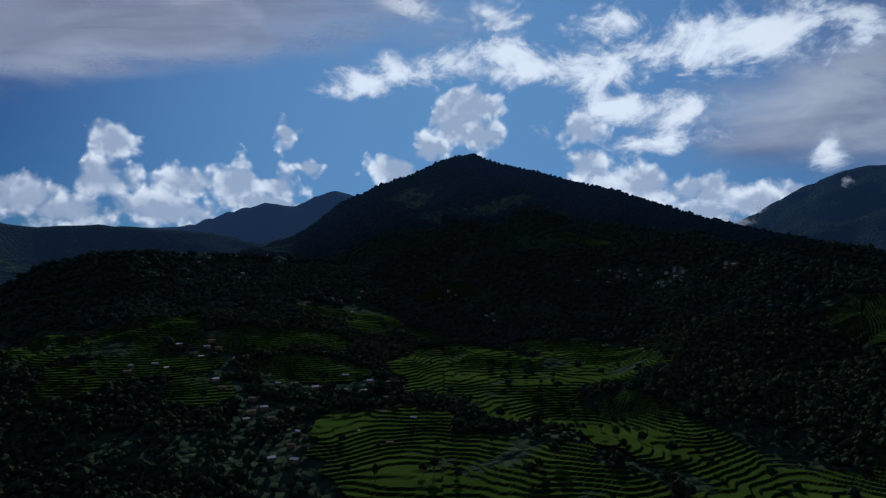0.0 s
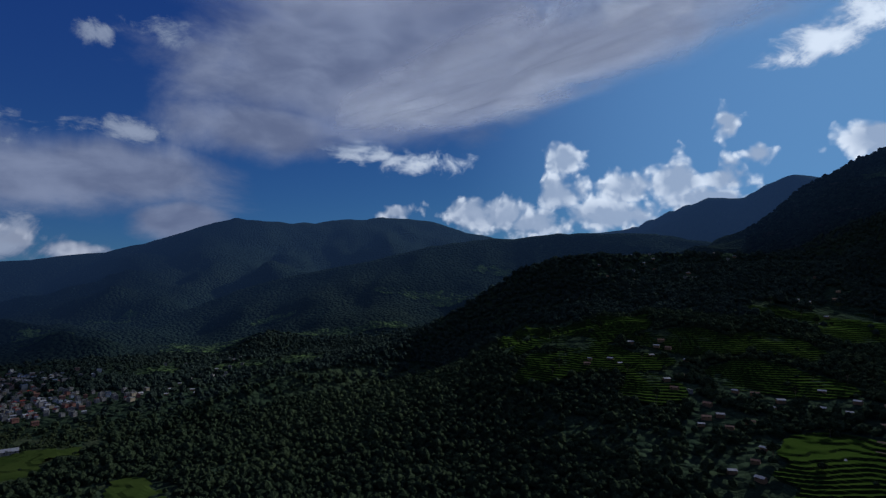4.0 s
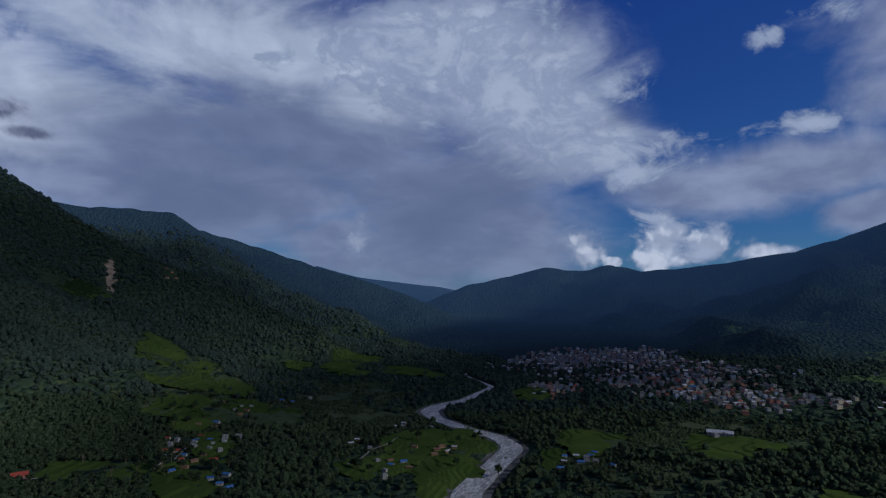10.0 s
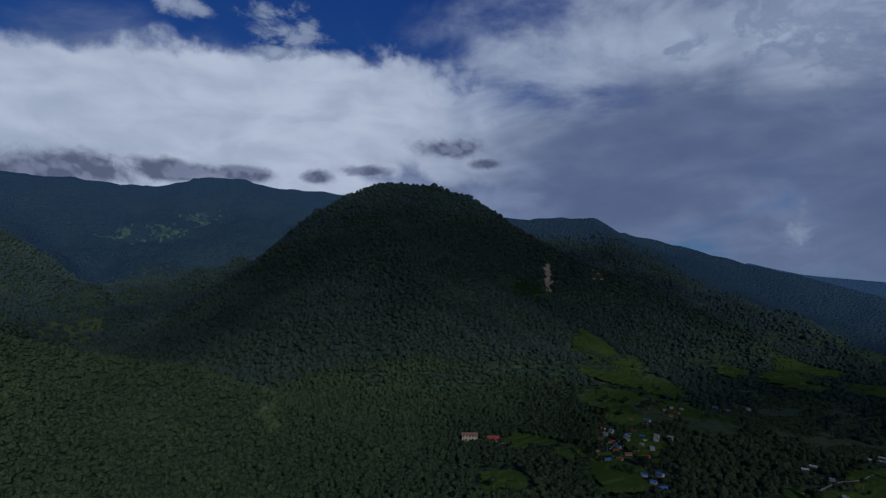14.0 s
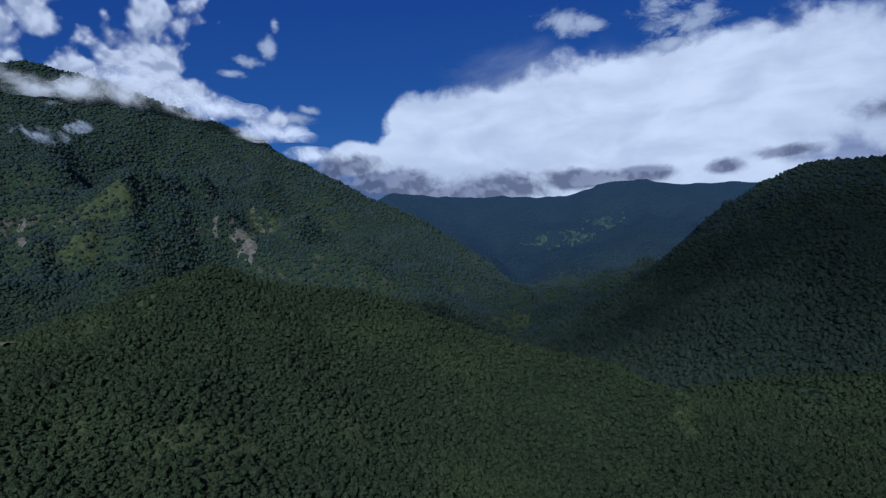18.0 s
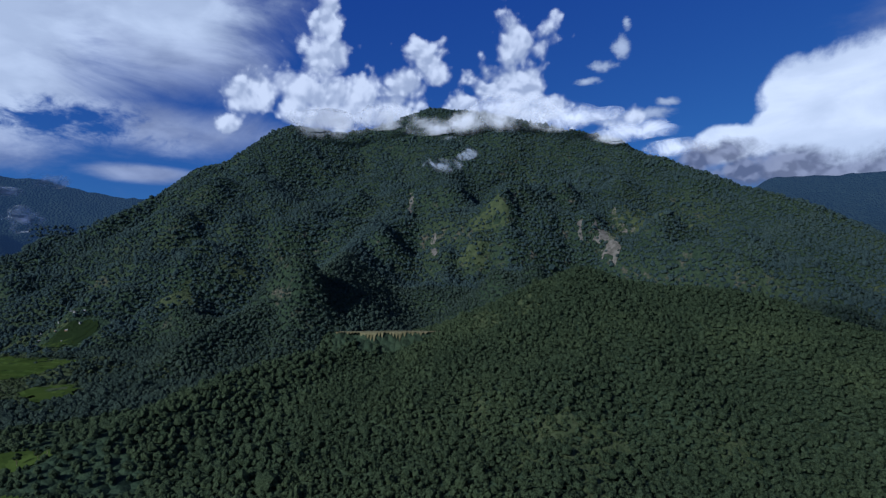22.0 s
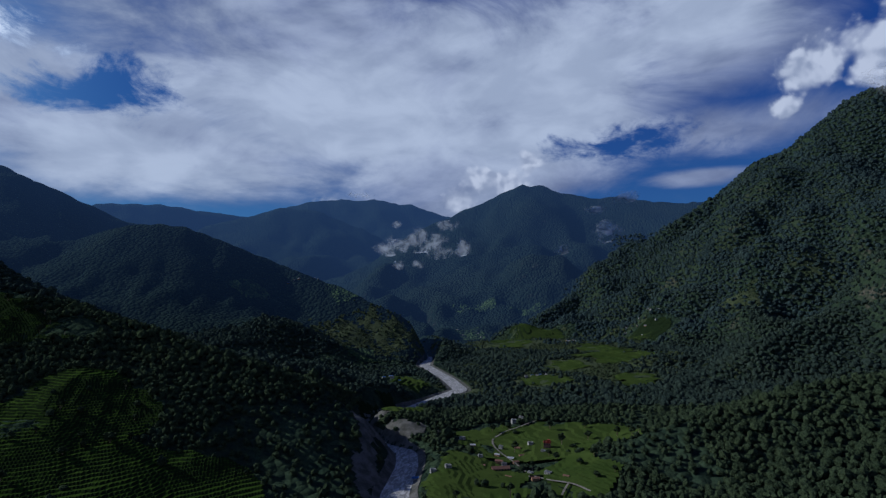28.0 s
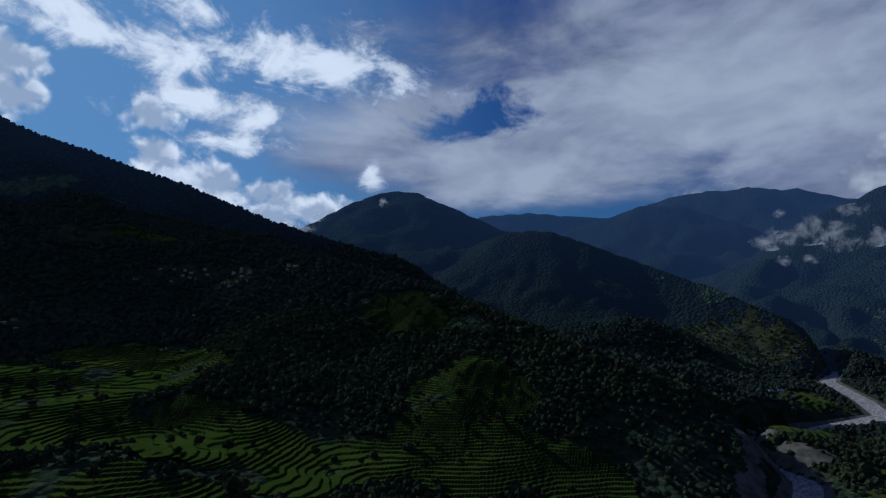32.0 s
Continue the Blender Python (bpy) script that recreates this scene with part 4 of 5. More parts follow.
def make_house(name, label, w, d, storeys, wall, roof, kind, group, panes=2):
    """A house on a stone footing: body, roof, windows and door; kind 'flat' has a slab with a parapet, 'gable' two tin slopes."""
    home = tagged(new(name), label, "house", group)
    top = storeys * 2.9
    bm = bmesh.new()
    box(bm, -w / 2, -d / 2, -3.0, w / 2, d / 2, top)
    box(bm, -w / 2 - 0.2, -d / 2 - 0.2, -3.0, w / 2 + 0.2, d / 2 + 0.2, 0.35)
    if kind == "gable":
        for s in (-1, 1):
            a, b, c = bm.verts.new((s * w / 2, -d / 2, top)), bm.verts.new((s * w / 2, d / 2, top)), bm.verts.new((s * w / 2, 0, top + d * 0.27))
            bm.faces.new((a, b, c) if s > 0 else (c, b, a))
    part("wall", bm, WALLS[wall], home)
    bm = bmesh.new()
    if kind == "flat":
        box(bm, -w / 2 - 0.4, -d / 2 - 0.4, top, w / 2 + 0.4, d / 2 + 0.4, top + 0.22)
        for x0, y0, x1, y1 in ((-w / 2, -d / 2, w / 2, -d / 2 + 0.2), (-w / 2, d / 2 - 0.2, w / 2, d / 2), (-w / 2, -d / 2 + 0.2, -w / 2 + 0.2, d / 2 - 0.2), (w / 2 - 0.2, -d / 2 + 0.2, w / 2, d / 2 - 0.2)):
            box(bm, x0, y0, top + 0.22, x1, y1, top + 0.95)
        box(bm, w / 2 - 3.0, -1.2, top + 0.22, w / 2 - 0.4, 1.4, top + 2.4)
    else:
        for s in (-1, 1):
            ends = [(x, y, z + t) for t in (0.0, 0.14) for x, y, z in ((-w / 2 - 0.5, 0, top + d * 0.27), (w / 2 + 0.5, 0, top + d * 0.27),
                    (w / 2 + 0.5, s * (d / 2 + 0.7), top - 0.38), (-w / 2 - 0.5, s * (d / 2 + 0.7), top - 0.38))]
            vs = [bm.verts.new(p) for p in ends]
            for f in ((0, 1, 2, 3), (7, 6, 5, 4), (0, 4, 5, 1), (1, 5, 6, 2), (2, 6, 7, 3), (3, 7, 4, 0)):
                bm.faces.new([vs[k] for k in f])
        bmesh.ops.recalc_face_normals(bm, faces=bm.faces)
    part("roof", bm, ROOFS[roof], home)
    bm = bmesh.new()
    box(bm, -0.55, -0.06, 0.0, 0.55, 0.06, 1.35)
    pane = bpy.data.meshes.new("window")
    bm.to_mesh(pane)
    bm.free()
    pane.materials.append(GLASS)
    for s in range(storeys):
        for side in (-1, 1):
            for k in range(panes):
                if s == 0 and k == 0 and side < 0:
                    continue
                hole = part("window", pane, GLASS, home)
                hole.location = ((k + 0.5) / panes * w - w / 2, side * (d / 2 + 0.03), s * 2.9 + 1.05)
    bm = bmesh.new()
    box(bm, -w / 2 + w / panes / 2 - 0.55, -d / 2 - 0.08, 0.35, -w / 2 + w / panes / 2 + 0.55, -d / 2 + 0.05, 2.4)
    part("door", bm, TIMBER, home)
    return home


HOUSE_SPOTS = []


def settle(home, x, y, turn, grow=1.0):
    """Puts a copy of a house on the land."""
    HOUSE_SPOTS.append((x, y))
    made = copy_thing(home, pose(x, y, up_on(x, y, 0.9), 0, 0, turn))
    made.scale = (grow, grow, grow * 0.82)
    return made


def stand(home, x, y, turn):
    """Puts a single house on the land."""
    HOUSE_SPOTS.append((x, y))
    home.matrix_basis = pose(x, y, up_on(x, y, 0.9), 0, 0, turn)


dice = random.Random(11)
TOWN_KINDS = [make_house("town_house", *k) for k in (
    ("white concrete town house with a flat roof", 9, 8, 2, "white", "slab", "flat", "town houses"),
    ("narrow grey concrete town house with a flat roof", 7.5, 8, 3, "grey", "slab", "flat", "town houses"),
    ("broad cream town house with a flat roof", 11, 8, 2, "cream", "slab", "flat", "town houses"),
    ("brick red town house with a rusty tin roof", 10, 7, 2, "pink", "rust", "gable", "town houses"),
    ("white low town house with a silver tin roof", 9, 6.5, 1, "white", "tin", "gable", "town houses"),
    ("pale blue two storey town house with a flat roof", 8.5, 8, 2, "blue", "slab", "flat", "town houses"),
    ("white town house with a red tin roof", 10, 7.5, 2, "white", "red", "gable", "town houses"))]
FARM_KINDS = [make_house("farmhouse", *k) for k in (
    ("mud walled farmhouse with a silver tin roof", 9, 5.5, 1, "mud", "tin", "gable", "farmhouses"),
    ("white farmhouse with a blue tin roof", 9.5, 6, 1, "white", "blue", "gable", "farmhouses"),
    ("mud walled farmhouse with a rusty tin roof", 10, 5.5, 1, "mud", "rust", "gable", "farmhouses"),
    ("small white concrete house with a flat roof", 8, 6.5, 2, "white", "slab", "flat", "farmhouses"),
    ("cream farmhouse with a red tin roof", 9, 6, 1, "cream", "red", "gable", "farmhouses"))]

g = np.arange(-1650, -640, 12.0)
tx, ty = np.meshgrid(g, np.arange(-420, 330, 10.5))
tx, ty = tx.ravel() + np.random.uniform(-3.5, 3.5, tx.size), ty.ravel() + np.random.uniform(-3, 3, tx.size)
deep = inside(tx, ty, TOWN, 0.22, 60)
dr, wide = river_distance(tx, ty)
ok = (deep > np.random.uniform(0, 0.6, tx.size)) & (dr > wide * 1.5 + 14) & (inside(tx, ty, MEADOWS["town_edge_meadow"]) < 0)
town = sorted(zip(tx[ok], ty[ok]), key=lambda p: -p[0])
for x, y in town[:290]:
    settle(dice.choice(TOWN_KINDS), x, y, dice.choice((10, 100, 190, 280)) + dice.uniform(-18, 18), dice.uniform(0.46, 0.68))

# the rest of the town, farther off, as one mass of houses
rest = np.array(town[290:])
wv, wf, rv, rf = [], [], [], []
for x, y in rest:
    w, d, h, a, z = dice.uniform(2.1, 3.8), dice.uniform(1.9, 3.1), dice.choice((2.5, 3.5, 4.5, 5, 7)), radians(dice.choice((12, 102)) + dice.uniform(-20, 20)), up_on(x, y)
    c, s = math.cos(a), math.sin(a)
    ring4 = [(x + c * p - s * q, y + s * p + c * q) for p, q in ((-w, -d), (w, -d), (w, d), (-w, d))]
    k = len(wv)
    wv += [(px, py, z - 3) for px, py in ring4] + [(px, py, z + h) for px, py in ring4]
    wf += [(k, k + 1, k + 5, k + 4), (k + 1, k + 2, k + 6, k + 5), (k + 2, k + 3, k + 7, k + 6), (k + 3, k, k + 4, k + 7)]
    k, ridge = len(rv), dice.choice((0.25, 0.25, 1.9))
    rv += [(x + (px - x) * 1.1, y + (py - y) * 1.1, z + h) for px, py in ring4]
    rv += [(x + c * p * w * 1.1, y + s * p * w * 1.1, z + h + ridge) for p in (-1, 1)]
    rf += [(k, k + 1, k + 5, k + 4), (k + 2, k + 3, k + 4, k + 5), (k + 3, k, k + 4, k + 4), (k + 1, k + 2, k + 5, k + 5)]


def palette(colours):
    def build(k, here):
        c, one = (*colours[0], 1), here.node.outputs["Random Per Island"]
        for m, colour in enumerate(colours[1:], 1):
            c = k.mix(k.math("GREATER_THAN", one, m / len(colours)), c, (*colour, 1))
        return k.mix(k.math("MULTIPLY", k.ramp(k.noise(here, 0.5), 0.4, 0.7), 0.4), c, rgb(0.2, 0.19, 0.17))
    return build


TOWN_WALLS = material("town_plaster", palette([(0.55, 0.54, 0.52), (0.14, 0.14, 0.15), (0.24, 0.20, 0.17), (0.17, 0.10, 0.09), (0.20, 0.19, 0.18), (0.15, 0.18, 0.21)]), 0.85, 0.15)
TOWN_ROOFS = material("town_roofs", palette([(0.15, 0.15, 0.15), (0.13, 0.08, 0.07), (0.42, 0.43, 0.45), (0.17, 0.06, 0.05), (0.12, 0.12, 0.12), (0.07, 0.10, 0.16)]), 0.8, 0.15)
mass = tagged(new("town_quarter"), "crowded pale houses of the town centre", "houses", kind="stuff")
part("wall", mesh_from("wall", wv, wf, TOWN_WALLS), TOWN_WALLS, mass)
tri = [(a, b, c) for a, b, c, e in rf] + [(a, c, e) for a, b, c, e in rf if c != e]
part("roof", mesh_from("roof", rv, tri, TOWN_ROOFS), TOWN_ROOFS, mass)

# hamlets: x, y, how many, how far they spread, which kinds
HAMLETS = [(-415, 912, 5, 35, (0, 3)), (-301, 855, 3, 12, (3, 0)), (-390, 910, 3, 20, (0, 2)), (-407, 823, 3, 30, (0, 2)), (-302, 1037, 3, 30, (0, 3)), (6, 924, 3, 20, (3, 0)),
           (-119, 874, 6, 60, (0, 2)), (73, 837, 3, 20, (0, 2)), (345, 812, 6, 20, (3, 0)), (400, 779, 3, 14, (3, 2)), (254, 901, 4, 30, (0, 2)), (-239, 544, 6, 26, (0, 2)),
           (-259, 481, 4, 20, (0, 2)), (-184, 476, 5, 24, (0, 2, 3)), (-73, 505, 7, 24, (0, 2)), (-151, 449, 5, 20, (0, 2)), (-133, 499, 4, 20, (0, 2)), (-52, 423, 5, 18, (2, 0)),
           (-106, 381, 4, 10, (0, 2)), (-72, 414, 2, 8, (0,)), (-150, 802, 4, 50, (0, 2)), (-560, -424, 4, 14, (2, 3)), (-483, -405, 3, 14, (1, 2)), (-423, -390, 8, 18, (1, 3, 4)),
           (-384, -363, 6, 18, (1, 4, 2)), (-625, -414, 2, 8, (1,)), (-463, -200, 7, 12, (1, 3, 2)), (-519, -169, 6, 11, (2, 0)), (-604, -236, 5, 16, (0, 3)), (-537, -52, 6, 20, (1, 0)),
           (-521, -35, 4, 14, (1, 3)), (-938, -929, 4, 14, (4, 2)), (-623, 92, 2, 6, (3,)), (-497, -254, 3, 20, (0, 3)), (-398, -365, 8, 16, (1, 3, 4)), (-438, -374, 4, 14, (1, 3)),
           (-360, -299, 5, 14, (1, 1, 4)), (-549, -428, 3, 10, (2, 3)), (-671, -409, 1, 2, (3,)), (-1163, -381, 8, 60, (0, 3)), (-1004, 444, 8, 60, (3, 0)), (-801, 289, 8, 50, (3, 0)),
           (539, 25, 8, 14, (3, 0, 2)), (502, 44, 5, 10, (2, 3)), (474, 16, 6, 12, (3, 2)), (457, 100, 3, 12, (1, 3)), (541, 77, 3, 10, (3, 0)), (635, 39, 2, 6, (3,)),
           (1489, -233, 11, 50, (3, 0)), (1493, -57, 7, 22, (3, 0)), (984, 25, 6, 20, (3, 1)), (1700, 231, 4, 40, (3, 0)), (1513, 598, 6, 60, (3, 0)), (849, 241, 4, 16, (3, 1)),
           (1394, 647, 5, 60, (0, 3)), (-853, 385, 10, 50, (3, 0)), (-835, -95, 10, 26, (3, 0, 4)), (300, 887, 8, 16, (3, 0)), (345, 844, 3, 10, (3,))]
for hx, hy, count, spread, kinds in HAMLETS:
    for _ in range(count):
        for attempt in range(30):
            x, y = hx + dice.gauss(0, 0.6) * spread * (1 + attempt * 0.05), hy + dice.gauss(0, 0.6) * spread * (1 + attempt * 0.05)
            if all((x - px) ** 2 + (y - py) ** 2 > 110 for px, py in HOUSE_SPOTS):
                break
        settle(FARM_KINDS[dice.choice(kinds)], x, y, math.degrees(math.atan2(y, x)) + 90 + dice.uniform(-35, 35), dice.uniform(0.46, 0.66))

lodge = make_house("lodge", "long cream two storey lodge with a brown tin roof", 14, 6, 2, "cream", "rust", "gable", "lodges", 5)
stand(lodge, -280, -433, 147)
stand(make_house("lodge", "long brick red lodge with a red tin roof", 10, 6, 1, "pink", "red", "gable", "lodges", 4), -301, -426, 145)
stand(make_house("school", "long low school with a rusty tin roof", 15, 5, 1, "mud", "rust", "gable", "schools", 6), 484, 43, 290)
stand(make_house("red_house", "tall brick red house beside the meadow", 6.5, 6, 2, "pink", "red", "flat", "red houses", 3), 546, 4, 269)
stand(make_house("school", "long white school with a silver tin roof", 24, 7, 1, "white", "tin", "gable", "schools", 6), -630, 90, 84)
for home in TOWN_KINDS + FARM_KINDS:      # the first of each kind takes a place of its own at the town's edge
    x, y = -905 + dice.uniform(-40, 40), 40 + dice.uniform(-60, 60)
    home.matrix_basis = pose(x, y, up_on(x, y, 0.9), 0, 0, dice.uniform(0, 360))
    HOUSE_SPOTS.append((x, y))

# ---- trees ----
OPEN = [s for spots in MEADOWS.values() for s in spots] + [s for spots in TERRACES.values() for s in spots]
BARE = [s for c in SCARS.values() if c[2] is not DRY_GRASS for s in c[3]]
SCRUB = [s for c in SCARS.values() if c[2] is DRY_GRASS for s in c[3]]


def blob(radius, rng, cap=False):
    """A small crown or clump: a jittered icosahedron, or its upper dome alone."""
    p = [(0, 0, 1.0)] + [(0.894 * math.cos(k * 1.2566), 0.894 * math.sin(k * 1.2566), 0.447) for k in range(5)]
    p += [(0.95 * math.cos(k * 1.2566 + 0.628), 0.95 * math.sin(k * 1.2566 + 0.628), -0.40) for k in range(5)]
    f = [(0, 1 + k, 1 + (k + 1) % 5) for k in range(5)]
    f += [(1 + k, 6 + k, 1 + (k + 1) % 5) for k in range(5)] + [(6 + k, 6 + (k + 1) % 5, 1 + (k + 1) % 5) for k in range(5)]
    if not cap:
        p.append((0, 0, -1.0))
        f += [(11, 6 + (k + 1) % 5, 6 + k) for k in range(5)]
    p = np.array(p) * radius * rng.uniform(0.78, 1.2, (len(p), 1))
    return p, np.array(f)


def crown(rng, tufts, cap=True):
    """A crown: a lumpy dome with leafy tufts standing out of it at all angles."""
    v, f = blob(0.88, rng, cap)
    vs, fs, count = [v], [f], len(v)
    for _ in range(tufts):
        a, e = rng.uniform(0, 6.283), math.asin(rng.uniform(-0.1, 1.0))
        out = np.array([math.cos(a) * math.cos(e), math.sin(a) * math.cos(e), math.sin(e)])
        one = np.cross(out + rng.normal(0, 0.55, 3), rng.normal(0, 1, 3))
        one /= np.linalg.norm(one) + 1e-6
        two = np.cross(one, out + rng.normal(0, 0.5, 3))
        two /= np.linalg.norm(two) + 1e-6
        size, mid = rng.uniform(0.26, 0.46), out * rng.uniform(0.80, 1.12)
        vs.append(np.array([mid - one * size, mid + two * size * 0.8, mid + one * size, mid - two * size * 0.8]))
        fs.append(np.array([(0, 1, 2), (0, 2, 3)]) + count)
        count += 4
    return np.concatenate(vs), np.concatenate(fs)


def forest(name, label, spots, radii, mat, protos, tall, rng):
    """One mesh of many crowns: spots n x 2, a radius for each."""
    z = ground_at(spots[:, 0], spots[:, 1])
    kind = rng.integers(0, len(protos), len(spots))
    vs, fs, count = [], [], 0
    for k, (pv, pf) in enumerate(protos):
        m = kind == k
        s, r, h = spots[m], radii[m], z[m]
        a = rng.uniform(0, 6.283, len(s))
        ca, sa = np.cos(a)[:, None], np.sin(a)[:, None]
        grow = rng.uniform(0.75, 1.25, len(s))
        x = (pv[None, :, 0] * ca - pv[None, :, 1] * sa) * r[:, None] + s[:, 0, None]
        y = (pv[None, :, 0] * sa + pv[None, :, 1] * ca) * r[:, None] + s[:, 1, None]
        zz = pv[None, :, 2] * (r * grow)[:, None] + (h + r * tall * grow)[:, None]
        vs.append(np.stack([x, y, zz], -1).reshape(-1, 3))
        fs.append((pf[None] + (np.arange(len(s)) * len(pv))[:, None, None] + count).reshape(-1, 3))
        count += len(s) * len(pv)
    return tagged(new(name, mesh_from(name, np.concatenate(vs), np.concatenate(fs), mat)), label, "forest", kind="stuff")


def scatter(inner, outer, spacing, rng, clear=1.0):
    """Jittered places between two distances from the middle of the valley, off the fields, the water and the houses."""
    g = np.arange(-outer, outer, spacing)
    x, y = np.meshgrid(g, g)
    x, y = x.ravel() + rng.uniform(-0.48, 0.48, x.size) * spacing, y.ravel() + rng.uniform(-0.48, 0.48, x.size) * spacing
    d = np.hypot(x, y)
    ok = (d >= inner) & (d < outer)
    x, y = x[ok], y[ok]
    dr, wide = river_distance(x, y)
    ok = dr > wide * 1.5 + 4
    odds = rng.uniform(0, 1, x.size)
    wide_open = [(cx, cy, rx * clear, ry * clear, az) for cx, cy, rx, ry, az in OPEN] + [(508, -392, 64, 19, 232)]
    ok &= (inside(x, y, wide_open) < -0.02) | (odds < 0.012)
    ok &= (inside(x, y, TOWN, 0.2, 60) < 0) | (odds < 0.55)
    ok &= (inside(x, y, BARE, 0.8, 14.0) < 0) | (odds < 0.12)
    ok &= (inside(x, y, SCRUB, 0.8, 14.0) < 0) | (odds < 0.5)
    thin = fbm(x, y, 170, 3, 77)
    valley = (ground_at(x, y) < 60) & ((x < -250) | (y > -120))
    ok &= ~((thin > 0.08) & valley & (odds < 0.72))
    taken = {(int(hx // 9) + a, int(hy // 9) + b) for hx, hy in HOUSE_SPOTS for a in (0, 1) for b in (0, 1)}
    cells = zip((x // 9 + 0.5).astype(int).tolist(), (y // 9 + 0.5).astype(int).tolist())
    ok &= np.array([c not in taken for c in cells])
    return np.stack([x[ok], y[ok]], -1)


crest_angle = np.maximum.accumulate(np.arctan2(gz + 6 - 160, gd), axis=0)


def open_slope(spots):
    """Whether a place lies open to the valley's middle and not on the back of a hill."""
    d = np.hypot(spots[:, 0], spots[:, 1])
    i = np.clip(np.searchsorted(ring, d) - 4, 0, ROWS - 1)
    j = np.round(np.arctan2(-spots[:, 0], spots[:, 1]) / (2 * math.pi) * COLUMNS).astype(int) % COLUMNS
    return np.arctan2(ground_at(spots[:, 0], spots[:, 1]) + 14 - 160, d) > crest_angle[i, j]


def thinned(spots, keep, rng):
    """Fewer trees on the slopes that face away from the valley."""
    d, az = np.hypot(spots[:, 0], spots[:, 1]), np.degrees(np.arctan2(-spots[:, 0], spots[:, 1])) % 360
    stray = rng.uniform(0, 1, len(d))
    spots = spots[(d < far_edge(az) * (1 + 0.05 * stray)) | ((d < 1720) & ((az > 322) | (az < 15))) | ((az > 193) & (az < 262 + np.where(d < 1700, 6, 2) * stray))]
    return spots[open_slope(spots) | (rng.uniform(0, 1, len(spots)) < keep)]


rng = np.random.default_rng(4)
near_kinds = [crown(rng, 5) for _ in range(12)]
mid_kinds = [crown(rng, 1) for _ in range(10)]
far_kinds = [crown(rng, 0) for _ in range(6)]
fine_rows, coarse = thinned(scatter(300, 720, 3.9, rng), 0.35, rng), thinned(scatter(300, 720, 4.9, rng), 0.35, rng)
lit_hill = lambda p: p[:, 1] < -0.75 * np.abs(p[:, 0] - 60) + 40
fine_rows, coarse = fine_rows[lit_hill(fine_rows)], coarse[~lit_hill(coarse)]
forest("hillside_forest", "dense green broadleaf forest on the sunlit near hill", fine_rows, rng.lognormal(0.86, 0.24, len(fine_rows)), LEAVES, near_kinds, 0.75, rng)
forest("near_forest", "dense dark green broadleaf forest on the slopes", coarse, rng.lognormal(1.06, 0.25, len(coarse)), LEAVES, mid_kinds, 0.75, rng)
spots = thinned(scatter(720, 1400, 6.4, rng, 1.15), 0.06, rng)
sunny = (np.hypot(spots[:, 0], spots[:, 1]) > 1230) & (spots[:, 1] > 900)
back, spots = spots[sunny], spots[~sunny]
forest("hill_forest", "dense dark green forest covering the hills", spots, rng.lognormal(1.3, 0.25, len(spots)), LEAVES_HILL_HAZE, mid_kinds, 0.5, rng)
spots = thinned(scatter(1400, 2080, 9.0, rng, 1.3), 0.25, rng)
sunny = spots[:, 1] > 900
back, spots = np.concatenate([back, spots[sunny]]), spots[~sunny]
# These crowns share the far material, so their haze is emission too.
forest("backdrop_forest", "dark hazy forest on the distant pointed hill", back, rng.lognormal(1.25, 0.28, len(back)), FAR_HAZE, far_kinds, 0.35, rng)
forest("mountain_forest", "dark forest covering the mountainsides", spots, rng.lognormal(1.62, 0.26, len(spots)), LEAVES_FAR_HAZE, far_kinds, 0.25, rng)
spots = thinned(scatter(2080, 2720, 12.0, rng, 1.3), 0.25, rng)
forest("peak_forest", "dark forest on the great mountain", spots, rng.lognormal(1.8, 0.27, len(spots)), LEAVES_FAR_HAZE, far_kinds, 0.25, rng)

SCRUB_LEAVES = material("scrub_leaves", leaf_look((0.026, 0.040, 0.020), (0.050, 0.066, 0.030), (0.072, 0.088, 0.040)), 1.0, 0.0)
for inner, outer, spacing, size in ((300, 800, 3.4, 0.35), (800, 1900, 6.5, 0.75)):
    gap_x, gap_y = np.meshgrid(np.arange(-outer, outer, spacing), np.arange(-outer, outer, spacing))
    gap_x, gap_y = gap_x.ravel() + rng.uniform(-0.5, 0.5, gap_x.size) * spacing, gap_y.ravel() + rng.uniform(-0.5, 0.5, gap_x.size) * spacing
    far = np.hypot(gap_x, gap_y)
    near_scrub = np.zeros(far.shape, bool)
    for cx, cy, rx, ry, az in SCRUB:
        near_scrub |= (gap_x - cx) ** 2 + (gap_y - cy) ** 2 < (1.3 * max(rx, ry)) ** 2
    near_scrub &= (far > inner) & (far < outer)
    gap_x, gap_y = gap_x[near_scrub], gap_y[near_scrub]
    dr, wide = river_distance(gap_x, gap_y)
    keep = (inside(gap_x, gap_y, SCRUB, 0.8, 14.0) > -0.05) & (inside(gap_x, gap_y, OPEN) < 0) & (dr > wide * 1.5 + 4) & (fbm(gap_x, gap_y, 30, 3, 63) > -0.25)
    bushes = np.stack([gap_x[keep], gap_y[keep]], -1)
    forest("scrub", "low green bushes in the gaps of the forest", bushes, rng.lognormal(size, 0.35, len(bushes)), SCRUB_LEAVES, far_kinds, 0.3, rng)

